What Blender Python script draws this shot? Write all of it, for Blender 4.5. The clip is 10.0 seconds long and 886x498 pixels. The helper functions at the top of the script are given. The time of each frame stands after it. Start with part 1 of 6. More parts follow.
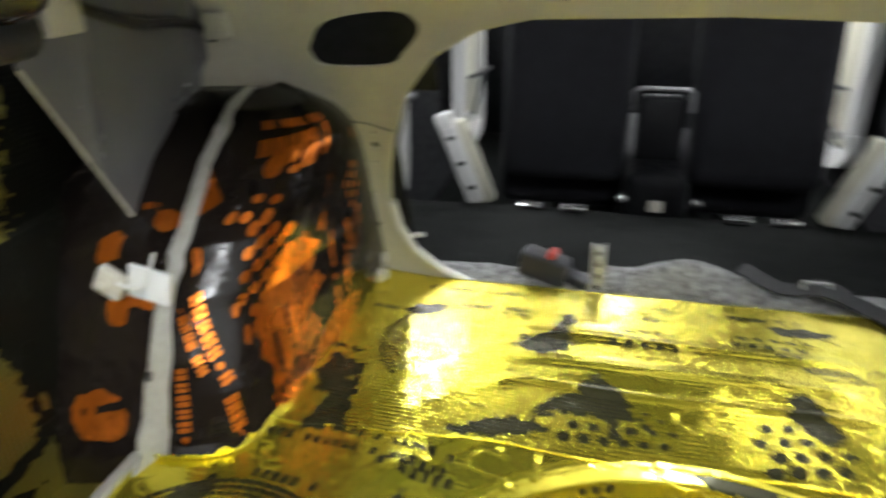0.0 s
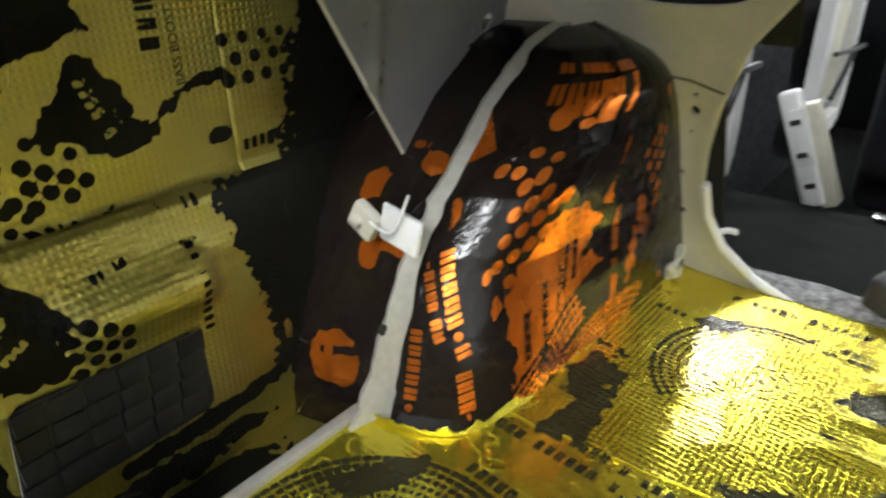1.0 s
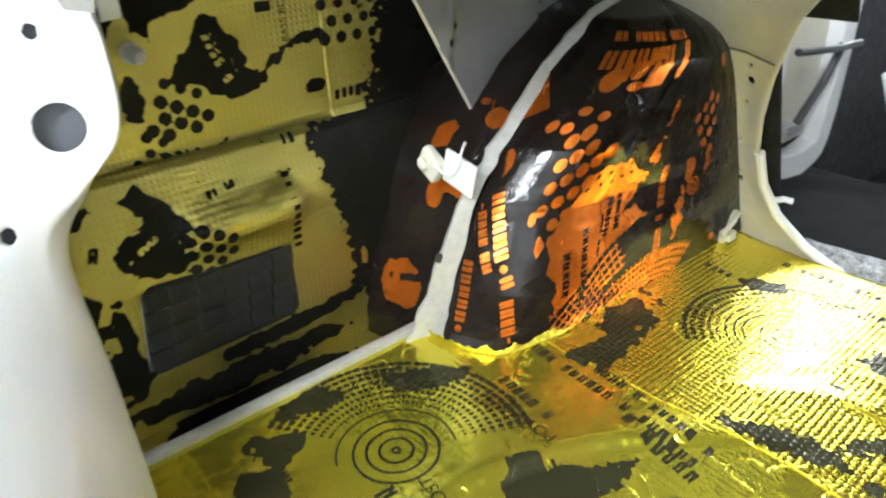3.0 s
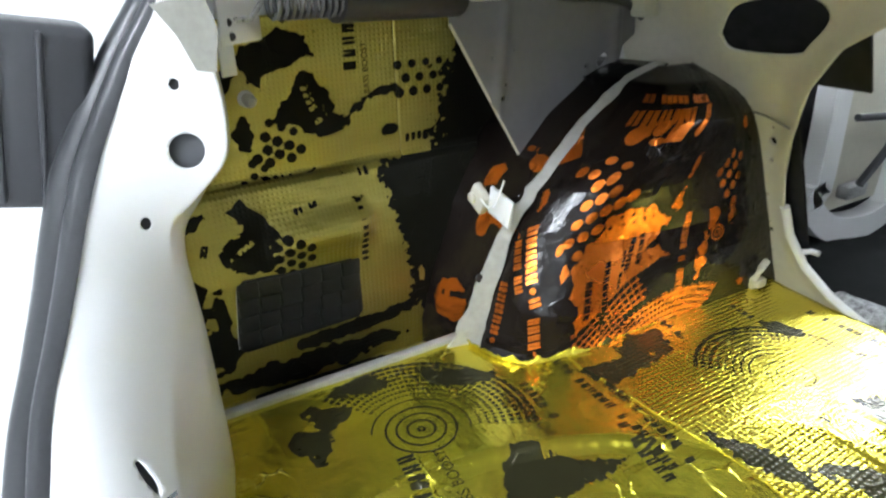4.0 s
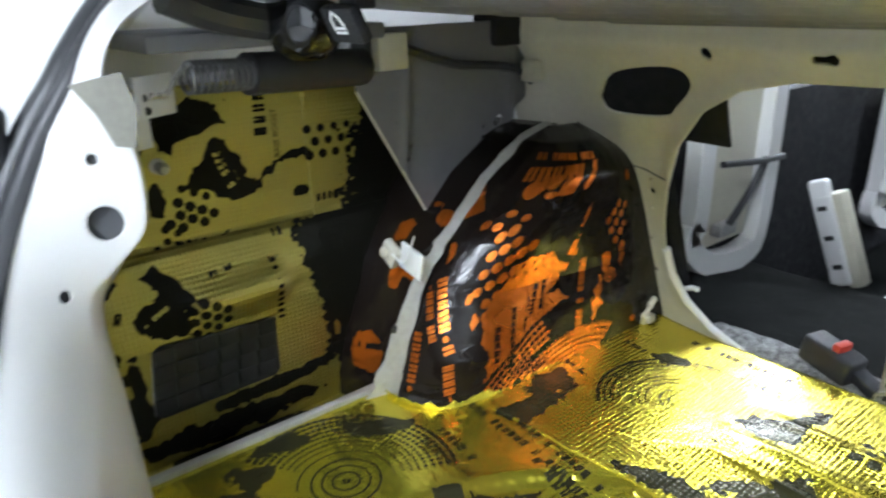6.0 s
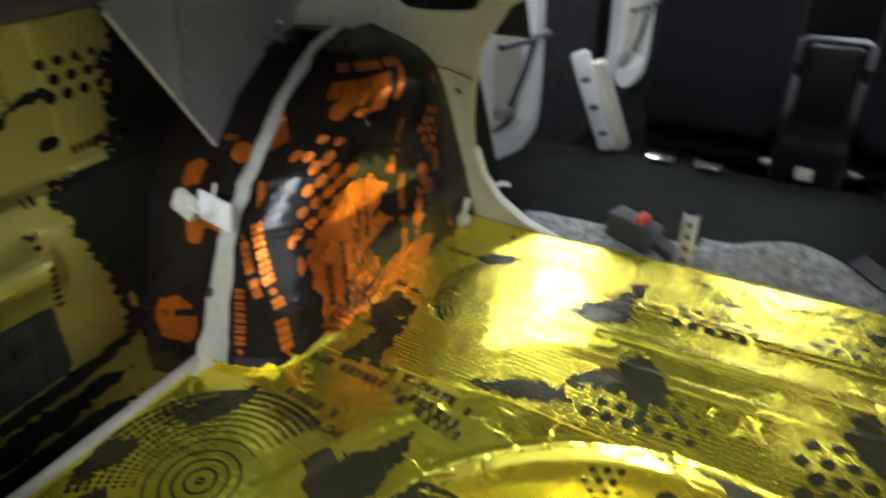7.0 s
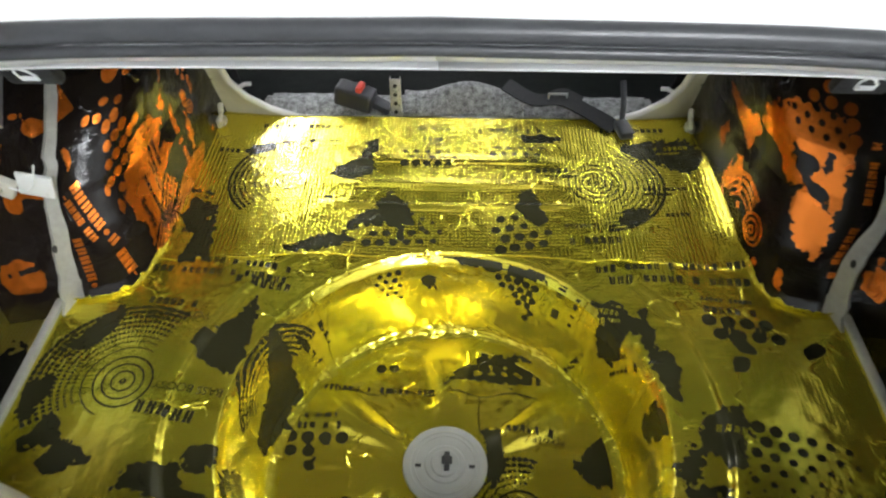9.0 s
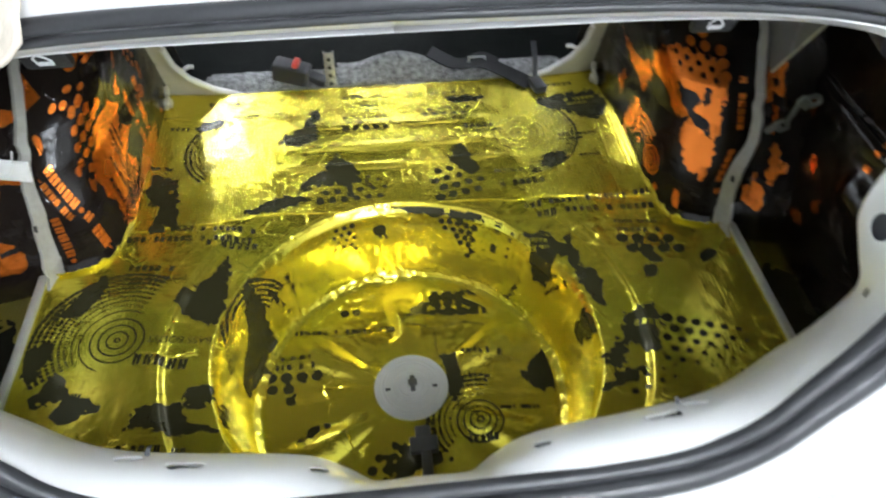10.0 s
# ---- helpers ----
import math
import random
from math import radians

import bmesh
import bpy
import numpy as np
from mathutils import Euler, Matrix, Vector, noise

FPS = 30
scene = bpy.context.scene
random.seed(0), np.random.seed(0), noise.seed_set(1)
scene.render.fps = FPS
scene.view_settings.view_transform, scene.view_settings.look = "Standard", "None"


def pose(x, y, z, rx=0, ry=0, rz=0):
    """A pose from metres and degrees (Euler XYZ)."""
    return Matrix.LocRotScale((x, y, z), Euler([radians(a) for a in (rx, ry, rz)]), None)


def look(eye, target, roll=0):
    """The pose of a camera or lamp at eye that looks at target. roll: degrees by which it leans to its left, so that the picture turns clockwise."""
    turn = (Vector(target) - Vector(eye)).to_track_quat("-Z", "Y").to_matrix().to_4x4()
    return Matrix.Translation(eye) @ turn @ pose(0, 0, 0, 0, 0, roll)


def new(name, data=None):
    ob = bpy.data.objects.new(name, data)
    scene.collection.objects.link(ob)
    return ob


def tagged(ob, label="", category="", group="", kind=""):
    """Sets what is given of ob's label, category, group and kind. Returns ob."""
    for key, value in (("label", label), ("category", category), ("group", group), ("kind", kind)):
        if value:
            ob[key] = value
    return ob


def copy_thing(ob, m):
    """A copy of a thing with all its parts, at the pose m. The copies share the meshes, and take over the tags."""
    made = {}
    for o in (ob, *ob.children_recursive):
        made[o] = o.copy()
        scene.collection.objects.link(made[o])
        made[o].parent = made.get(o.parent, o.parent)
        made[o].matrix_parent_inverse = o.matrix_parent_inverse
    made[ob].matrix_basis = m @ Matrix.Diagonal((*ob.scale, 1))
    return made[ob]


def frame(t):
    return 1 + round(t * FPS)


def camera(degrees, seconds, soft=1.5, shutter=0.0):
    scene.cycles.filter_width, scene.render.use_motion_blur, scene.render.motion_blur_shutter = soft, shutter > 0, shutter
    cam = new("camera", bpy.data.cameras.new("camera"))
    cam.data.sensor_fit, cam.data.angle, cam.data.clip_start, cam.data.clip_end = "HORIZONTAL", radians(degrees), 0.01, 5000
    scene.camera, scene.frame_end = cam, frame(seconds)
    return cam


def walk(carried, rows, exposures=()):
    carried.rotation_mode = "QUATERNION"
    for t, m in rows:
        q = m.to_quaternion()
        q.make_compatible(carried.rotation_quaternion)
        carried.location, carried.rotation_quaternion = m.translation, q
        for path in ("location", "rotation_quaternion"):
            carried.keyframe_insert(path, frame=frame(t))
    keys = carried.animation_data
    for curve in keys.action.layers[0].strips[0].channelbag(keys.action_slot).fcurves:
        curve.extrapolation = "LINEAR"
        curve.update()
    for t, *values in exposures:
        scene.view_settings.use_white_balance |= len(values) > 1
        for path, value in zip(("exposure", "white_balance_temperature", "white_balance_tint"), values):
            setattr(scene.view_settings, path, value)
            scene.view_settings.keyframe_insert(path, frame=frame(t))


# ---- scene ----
cam = camera(65.4, 10.0, soft=2.2, shutter=0.6)
PATH = [
    (0, (-0.133, -0.041, 0.555), (-0.56, 1.722, -0.286), -0.8),
    (0.5, (-0.139, 0.042, 0.53), (-1.079, 1.58, -0.336), -1.2),
    (1, (-0.176, 0.098, 0.488), (-1.336, 1.462, -0.404), -1.4),
    (1.5, (-0.218, 0.135, 0.468), (-1.473, 1.402, -0.439), -1.5),
    (2, (-0.211, 0.125, 0.485), (-1.491, 1.357, -0.434), -1.7),
    (2.5, (-0.138, 0.074, 0.501), (-1.428, 1.272, -0.448), -1.7),
    (2.7, (-0.102, 0.065, 0.495), (-1.405, 1.243, -0.462), -2.0),
    (3.8, (0.096, 0.045, 0.528), (-1.481, 0.941, -0.315), -2.2),
    (4, (0.124, 0.039, 0.535), (-1.466, 0.938, -0.278), -2.2),
    (4.5, (0.162, 0.025, 0.542), (-1.445, 0.939, -0.221), -2.2),
    (5, (0.203, 0.006, 0.541), (-1.406, 0.934, -0.201), -2.4),
    (5.2, (0.218, 0.003, 0.536), (-1.39, 0.942, -0.192), -2.4),
    (6.3, (0.111, 0.014, 0.572), (-1.231, 1.298, -0.169), -1.5),
    (6.5, (0.083, 0.024, 0.568), (-1.144, 1.385, -0.233), -1.7),
    (7, (0.014, 0.031, 0.588), (-0.852, 1.515, -0.436), -1.8),
    (7.5, (0.015, 0.003, 0.638), (-0.464, 1.522, -0.572), -2.0),
    (8, (0.034, -0.061, 0.691), (-0.146, 1.454, -0.602), -1.1),
    (8.5, (0.036, -0.144, 0.775), (-0.066, 1.298, -0.607), -0.8),
    (9, (0.021, -0.206, 0.875), (-0.033, 1.167, -0.577), -0.6),
    (9.5, (0.013, -0.296, 0.916), (0.017, 1.075, -0.541), -0.3),
    (10, (-0.022, -0.355, 0.953), (0.134, 0.962, -0.543), 0.6),
]
walk(cam, [(t, look(eye, target, roll)) for t, eye, target, roll in PATH], [(0.0, 0.88, 6500, 10), (1.0, 1.0, 6500, 10), (1.6, 1.52, 6450, 10), (2.0, 1.84, 6450, 10), (2.5, 1.92, 6300, 10), (3.8, 1.36, 6050, 10), (4.5, 1.08, 5900, 10), (5.2, 1.0, 5850, 10), (6.5, 0.95, 5850, 10), (7.0, 0.64, 6200, 10), (7.5, 0.47, 6500, 10), (8.0, 0.76, 6500, 10), (8.5, 0.82, 6500, 10), (10.0, 0.9, 6100, 10)])

# ---------------------------------------------------------------- light
world = bpy.data.worlds.new("world")
scene.world = world
world.use_nodes = True
world.node_tree.nodes["Background"].inputs[0].default_value = (0.93, 0.96, 1.0, 1)
world.node_tree.nodes["Background"].inputs[1].default_value = 0.25


# ---------------------------------------------------------------- materials
def material(name, color=(0.5, 0.5, 0.5), rough=0.5, metal=0.0, coat=0.0, emit=None, strength=0.0, spec=0.5):
    m = bpy.data.materials.new(name)
    m.use_nodes = True
    b = m.node_tree.nodes["Principled BSDF"]
    b.inputs["Base Color"].default_value = (*color, 1)
    b.inputs["Roughness"].default_value = rough
    b.inputs["Metallic"].default_value = metal
    b.inputs["Coat Weight"].default_value = coat
    b.inputs["Specular IOR Level"].default_value = spec
    if emit:
        b.inputs["Emission Color"].default_value = (*emit, 1)
        b.inputs["Emission Strength"].default_value = strength
    return m


def node(m, kind, **values):
    n = m.node_tree.nodes.new(kind)
    for key, value in values.items():
        if key in ("operation", "blend_type", "data_type", "feature", "wave_type", "bands_direction", "wave_profile"):
            setattr(n, key, value)
        else:
            n.inputs[key.replace("_", " ")].default_value = value
    return n


def link(m, a, out, b, inp):
    m.node_tree.links.new(a.outputs[out], b.inputs[inp])


def worn(m, scale, spread, bump=0.0, fine=6.0, rough_spread=0.15, depth=0.001):
    """Vary colour and gloss at two scales, with a fine relief."""
    b = m.node_tree.nodes["Principled BSDF"]
    base = tuple(b.inputs["Base Color"].default_value)
    r = b.inputs["Roughness"].default_value
    co = node(m, "ShaderNodeTexCoord")
    big = node(m, "ShaderNodeTexNoise", Scale=scale, Detail=5.0)
    small = node(m, "ShaderNodeTexNoise", Scale=scale * fine, Detail=3.0)
    link(m, co, "Object", big, "Vector")
    link(m, co, "Object", small, "Vector")
    mix = node(m, "ShaderNodeMath", operation="MULTIPLY_ADD")
    mix.inputs[1].default_value = 0.6
    link(m, big, "Fac", mix, 0)
    half = node(m, "ShaderNodeMath", operation="MULTIPLY")
    half.inputs[1].default_value = 0.4
    link(m, small, "Fac", half, 0)
    link(m, half, 0, mix, 2)
    ramp = node(m, "ShaderNodeMapRange", From_Min=0.3, From_Max=0.7, To_Min=1 - spread, To_Max=1 + spread)
    link(m, mix, 0, ramp, "Value")
    col = node(m, "ShaderNodeVectorMath", operation="SCALE")
    col.inputs[0].default_value = base[:3]
    link(m, ramp, 0, col, "Scale")
    link(m, col, 0, b, "Base Color")
    rr = node(m, "ShaderNodeMapRange", From_Min=0.3, From_Max=0.7, To_Min=max(0.03, r - rough_spread), To_Max=min(1, r + rough_spread))
    link(m, small, "Fac", rr, "Value")
    link(m, rr, 0, b, "Roughness")
    if bump:
        bp = node(m, "ShaderNodeBump", Strength=bump, Distance=depth)
        link(m, small, "Fac", bp, "Height")
        link(m, bp, 0, b, "Normal")
    return m


def foil(name, color, rough, emboss, wrinkle, metal=1.0, spread=0.05, spec=0.5, coat=0.0, cell=44.0, streak=0.12, even=0.12, deep=0.0012, crumple=0.0, size=60.0, dents=0.003, green=0.0):
    """Thin embossed foil: a grid pressed into it at 7 mm, long rolled streaks and few fine creases."""
    m = material(name, color, rough, metal, spec=spec, coat=coat)
    b = m.node_tree.nodes["Principled BSDF"]
    b.inputs["Coat Roughness"].default_value = 0.12
    uv = node(m, "ShaderNodeUVMap")
    tone = node(m, "ShaderNodeTexNoise", Scale=7.0, Detail=6.0, Roughness=0.6)
    link(m, uv, "UV", tone, "Vector")
    waves = []
    for d in ("X", "Y"):
        w = m.node_tree.nodes.new("ShaderNodeTexWave")
        w.wave_type, w.bands_direction = "BANDS", d
        w.inputs["Scale"].default_value = cell
        w.inputs["Distortion"].default_value = 0.5
        w.inputs["Detail"].default_value = 1.0
        link(m, uv, "UV", w, "Vector")
        waves.append(w)
    grid = node(m, "ShaderNodeMath", operation="MULTIPLY")
    link(m, waves[0], "Fac", grid, 0)
    link(m, waves[1], "Fac", grid, 1)
    patch = node(m, "ShaderNodeTexNoise", Scale=4.0, Detail=2.0)
    link(m, uv, "UV", patch, "Vector")
    gate = node(m, "ShaderNodeMapRange", From_Min=0.45, From_Max=0.62, To_Min=even, To_Max=1.0)
    link(m, patch, "Fac", gate, "Value")
    press = node(m, "ShaderNodeMath", operation="MULTIPLY")
    link(m, grid, 0, press, 0)
    link(m, gate, 0, press, 1)
    bump = node(m, "ShaderNodeBump", Strength=emboss, Distance=deep)
    link(m, press, 0, bump, "Height")
    # streaks of the roller, two ways
    for k, stretch in enumerate(((4.0, 48.0, 1.0), (40.0, 5.0, 1.0))):
        mp = node(m, "ShaderNodeMapping", Scale=stretch)
        link(m, uv, "UV", mp, "Vector")
        roll = node(m, "ShaderNodeTexNoise", Scale=1.0, Detail=2.0, Roughness=0.45, Distortion=0.6)
        link(m, mp, 0, roll, "Vector")
        bs = node(m, "ShaderNodeBump", Strength=streak * (1.0, 0.5)[k], Distance=0.0025)
        link(m, roll, "Fac", bs, "Height")
        link(m, bump, 0, bs, "Normal")
        bump = bs
    # sharp little creases where the foil buckled
    fold = node(m, "ShaderNodeTexVoronoi", Scale=16.0, Randomness=1.0, feature="DISTANCE_TO_EDGE")
    bend = node(m, "ShaderNodeTexNoise", Scale=11.0, Detail=3.0)
    link(m, uv, "UV", bend, "Vector")
    add = node(m, "ShaderNodeVectorMath", operation="MULTIPLY_ADD")
    add.inputs[1].default_value = (0.16, 0.16, 0.16)
    link(m, bend, "Color", add, 0)
    link(m, uv, "UV", add, 2)
    link(m, add, 0, fold, "Vector")
    ridge = node(m, "ShaderNodeMapRange", From_Min=0.0, From_Max=0.05, To_Min=1.0, To_Max=0.0)
    link(m, fold, "Distance", ridge, "Value")
    some = node(m, "ShaderNodeMapRange", From_Min=0.52, From_Max=0.7, To_Min=0.0, To_Max=1.0)
    link(m, bend, "Fac", some, "Value")
    cut = node(m, "ShaderNodeMath", operation="MULTIPLY")
    link(m, ridge, 0, cut, 0)
    link(m, some, 0, cut, 1)
    bf = node(m, "ShaderNodeBump", Strength=wrinkle, Distance=0.0018)
    link(m, cut, 0, bf, "Height")
    link(m, bump, 0, bf, "Normal")
    if crumple:
        # small dents left by fingers and roller, sharp along their ridges
        dent = node(m, "ShaderNodeTexNoise", Scale=size, Detail=3.0, Roughness=0.55, Distortion=1.2)
        link(m, uv, "UV", dent, "Vector")
        mid = node(m, "ShaderNodeMath", operation="SUBTRACT")
        mid.inputs[1].default_value = 0.5
        link(m, dent, "Fac", mid, 0)
        fold2 = node(m, "ShaderNodeMath", operation="ABSOLUTE")
        link(m, mid, 0, fold2, 0)
        here = node(m, "ShaderNodeMapRange", From_Min=0.42, From_Max=0.62, To_Min=0.12, To_Max=1.0)
        link(m, tone, "Fac", here, "Value")
        patchy = node(m, "ShaderNodeMath", operation="MULTIPLY")
        link(m, fold2, 0, patchy, 0)
        link(m, here, 0, patchy, 1)
        bd = node(m, "ShaderNodeBump", Strength=crumple, Distance=dents)
        link(m, patchy, 0, bd, "Height")
        link(m, bf, 0, bd, "Normal")
        bf = bd
    link(m, bf, 0, b, "Normal")
    k = node(m, "ShaderNodeMapRange", From_Min=0.3, From_Max=0.7, To_Min=1 - spread, To_Max=1 + spread)
    link(m, tone, "Fac", k, "Value")
    col = node(m, "ShaderNodeVectorMath", operation="SCALE")
    col.inputs[0].default_value = color
    link(m, k, 0, col, "Scale")
    if green:
        drift = node(m, "ShaderNodeTexNoise", Scale=5.0, Detail=2.0)
        link(m, uv, "UV", drift, "Vector")
        share = node(m, "ShaderNodeMapRange", From_Min=0.42, From_Max=0.6, To_Min=0.0, To_Max=1.0)
        link(m, drift, "Fac", share, "Value")
        tint = node(m, "ShaderNodeMix", data_type="RGBA", blend_type="MULTIPLY")
        tint.inputs[7].default_value = (1 - green, 1.0, 0.9, 1)
        link(m, share, 0, tint, 0)
        m.node_tree.links.new(col.outputs[0], tint.inputs[6])
        m.node_tree.links.new(tint.outputs[2], b.inputs["Base Color"])
    else:
        link(m, col, 0, b, "Base Color")
    smear = node(m, "ShaderNodeMapRange", From_Min=0.3, From_Max=0.7, To_Min=rough * 0.88, To_Max=rough * 1.14)
    link(m, tone, "Fac", smear, "Value")
    link(m, smear, 0, b, "Roughness")
    return m


gold = foil("gold_foil", (0.82, 0.67, 0.065), 0.19, 0.1, 1.2, metal=0.88, coat=0.25, even=0.1, streak=0.2, crumple=0.13, size=24.0, green=0.12)
gold_front = foil("rolled_gold_foil", (0.82, 0.67, 0.065), 0.15, 0.7, 0.9, metal=0.88, coat=0.25, even=0.35, streak=0.16, crumple=0.1, size=24.0, green=0.06)
# The floor's foil again for the sides, base darkened to hold their shade.
gold_embossed_shaded = foil("shaded_embossed_gold_foil", (0.45, 0.39, 0.1), 0.3, 0.95, 0.4, metal=0.9, coat=0.1, cell=46.0, streak=0.06, even=0.55, deep=0.00145, crumple=0.13, size=30.0)
gold_ink = foil("black_print", (0.05, 0.047, 0.022), 0.2, 0.1, 1.2, metal=0.5, spec=0.4, coat=0.15, even=0.1, streak=0.2, crumple=0.13, size=24.0)
front_ink = foil("rolled_black_print", (0.05, 0.047, 0.022), 0.2, 0.6, 0.9, metal=0.5, spec=0.4, coat=0.15, even=0.35, streak=0.16, crumple=0.1, size=24.0)
# Black print for the sides, colour and gloss cut to include occlusion shade.
shaded_side_ink = foil("shaded_black_side_print", (0.011, 0.011, 0.008), 0.3, 0.6, 0.9, metal=0.0, spec=0.08, cell=46.0, streak=0.2, crumple=0.3, size=40.0)
recess_ink = worn(material("black_pad_mat", (0.02, 0.021, 0.021), 0.42, spec=0.35), 60, 0.25, 0.25, 6, 0.12)
orange = foil("orange_foil", (0.85, 0.22, 0.027), 0.26, 0.12, 0.5, metal=0.9, coat=0.05, streak=0.2, crumple=0.3, size=40.0, dents=0.005)
dark_ink = foil("dark_brown_print", (0.011, 0.008, 0.0065), 0.1, 0.12, 0.9, metal=0.0, spec=0.3, streak=0.3, crumple=0.55, size=75.0, dents=0.0035)
paint = worn(material("white_body_paint", (0.7, 0.7, 0.695), 0.32, coat=0.3), 3, 0.02, 0.0, 6, 0.04)
flange_primer = worn(material("grey_flange_primer", (0.34, 0.335, 0.3), 0.45), 14, 0.16, 0.15, 8, 0.1)
# Dark colour standing in for the shade inside the frame's hollow section.
cavity_shade = worn(material("painted_cavity_shade", (0.075, 0.078, 0.085), 0.5), 20, 0.1, 0.05, 8)
spring = worn(material("dark_spring_steel", (0.16, 0.16, 0.165), 0.4, 0.5), 40, 0.15, 0.1, 6, 0.1)
primer = worn(material("grey_white_primer", (0.54, 0.52, 0.42), 0.42), 8, 0.1, 0.08, 10, 0.1)
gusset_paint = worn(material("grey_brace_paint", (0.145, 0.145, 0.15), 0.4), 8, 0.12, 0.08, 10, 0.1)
shelf_paint = worn(material("dark_shelf_paint", (0.16, 0.16, 0.17), 0.5), 8, 0.15, 0.08, 10, 0.1)
rubber = worn(material("black_rubber", (0.03, 0.031, 0.034), 0.38), 30, 0.2, 0.1, 8, 0.1)
gloss_black = material("gloss_black", (0.012, 0.012, 0.013), 0.06, coat=0.5)
plastic = worn(material("dark_plastic", (0.035, 0.036, 0.04), 0.45), 20, 0.2, 0.1, 10, 0.12)
webbing = worn(material("black_webbing", (0.011, 0.011, 0.012), 0.75), 60, 0.3, 0.4, 8)
red = material("red_button", (0.55, 0.06, 0.04), 0.35)
red_lens = material("red_lens", (0.22, 0.008, 0.012), 0.15, coat=0.5)
steel = worn(material("zinc_steel", (0.42, 0.42, 0.42), 0.35, 0.6), 40, 0.15, 0.1, 6, 0.12)
carpet = worn(material("dark_carpet", (0.007, 0.008, 0.0074), 0.95, spec=0.15), 40, 0.35, 0.8, 14, 0.03, 0.003)
seat_cloth = worn(material("black_seat_cloth", (0.007, 0.007, 0.009), 0.9, spec=0.2), 30, 0.3, 0.4, 10, 0.08, 0.002)
console_black = worn(material("black_console_plastic", (0.005, 0.005, 0.006), 0.6, spec=0.12), 8, 0.2, 0.05, 8)
trim = worn(material("dark_cabin_trim", (0.011, 0.011, 0.013), 0.75, spec=0.25), 6, 0.2, 0.1, 8)
felt = worn(material("grey_felt", (0.3, 0.3, 0.3), 0.98), 90, 0.85, 1.0, 3.5, 0.02, 0.004)
bright = worn(material("bright_plated_steel", (0.75, 0.75, 0.74), 0.22, 0.9), 40, 0.1, 0.05, 6, 0.08)
cover = worn(material("white_plastic", (0.75, 0.76, 0.76), 0.35), 10, 0.05, 0.05)
clip_grey = worn(material("dull_clip_plastic", (0.11, 0.12, 0.1), 0.55), 60, 0.12, 0.05)
cream = worn(material("cream_plastic", (0.55, 0.53, 0.45), 0.4), 60, 0.08, 0.05)
# Flat discs and bars in this colour stand in for shade inside holes.
shadow_hole = material("painted_hole_shade", (0.02, 0.02, 0.02), 0.8)
wall_paint = worn(material("workshop_wall_paint", (0.82, 0.83, 0.83), 0.6), 1.2, 0.05, 0.05, 10)
# Grey for the unseen south wall, chosen to cut light from behind.
rear_dimming_grey = worn(material("rear_wall_dimming_grey", (0.3, 0.31, 0.32), 0.55), 1.2, 0.1, 0.05, 10)
concrete = worn(material("concrete_floor", (0.5, 0.5, 0.49), 0.55), 1.5, 0.2, 0.1, 14)
lamp_glow = material("led_diffuser", (0.9, 0.9, 0.9), 0.5, emit=(0.95, 0.98, 1.0), strength=40.0)
cloth = worn(material("beige_cover_cloth", (0.62, 0.55, 0.46), 0.9), 14, 0.3, 0.4, 6)


# ---------------------------------------------------------------- mesh helpers
def link_mesh(name, me, mats, parent=None, label="", smooth=True):
    for m in (mats if isinstance(mats, (list, tuple)) else [mats]):
        me.materials.append(m)
    if smooth:
        me.polygons.foreach_set("use_smooth", [True] * len(me.polygons))
    ob = new(name, me)
    if parent:
        ob.parent = parent
    if label:
        ob["label"] = label
    return ob


def part(name, bm, mats, parent=None, label="", smooth=True, sharp=35):
    me = bpy.data.meshes.new(name)
    bmesh.ops.recalc_face_normals(bm, faces=bm.faces)
    bm.to_mesh(me)
    bm.free()
    ob = link_mesh(name, me, mats, parent, label, smooth)
    if smooth:
        me.set_sharp_from_angle(angle=radians(sharp))
    return ob


def thing(name, label, category, at=(0, 0, 0), group="", kind=""):
    ob = new(name)
    ob.location = at
    ob.empty_display_size = 0.02
    return tagged(ob, label, category, group, kind)


def box(bm, c, s, bevel=0.0, m=None, seg=2):
    r = bmesh.ops.create_cube(bm, size=1.0)
    vs = r["verts"]
    bmesh.ops.scale(bm, vec=s, verts=vs)
    if bevel:
        es = list({e for v in vs for e in v.link_edges})
        out = bmesh.ops.bevel(bm, geom=es, offset=bevel, segments=seg, affect="EDGES", profile=0.5)
        vs = list({v for f in out["faces"] for v in f.verts} | {v for v in vs if v.is_valid})
    if m is not None:
        bmesh.ops.transform(bm, matrix=m, verts=vs)
    bmesh.ops.translate(bm, vec=c, verts=vs)
    return vs


def tube(bm, pts, r, seg=10, closed=False, profile=None, up=(0, 0, 1), caps=True):
    """Sweep a round or given profile along points."""
    pts = [Vector(p) for p in pts]
    prof = profile or [(math.cos(2 * math.pi * k / seg) * r, math.sin(2 * math.pi * k / seg) * r) for k in range(seg)]
    rings, n = [], len(pts)
    for i, p in enumerate(pts):
        a = pts[(i - 1) % n] if closed or i else p
        b = pts[(i + 1) % n] if closed or i < n - 1 else p
        t = (b - a).normalized()
        side = t.cross(Vector(up))
        side = side.normalized() if side.length > 1e-4 else t.orthogonal().normalized()
        top = side.cross(t)
        rings.append([bm.verts.new(p + side * x + top * y) for x, y in prof])
    for i in range(n if closed else n - 1):
        a, b = rings[i], rings[(i + 1) % n]
        for k in range(len(prof)):
            bm.faces.new((a[k], a[(k + 1) % len(prof)], b[(k + 1) % len(prof)], b[k]))
    if caps and not closed:
        bm.faces.new(rings[0][::-1])
        bm.faces.new(rings[-1])


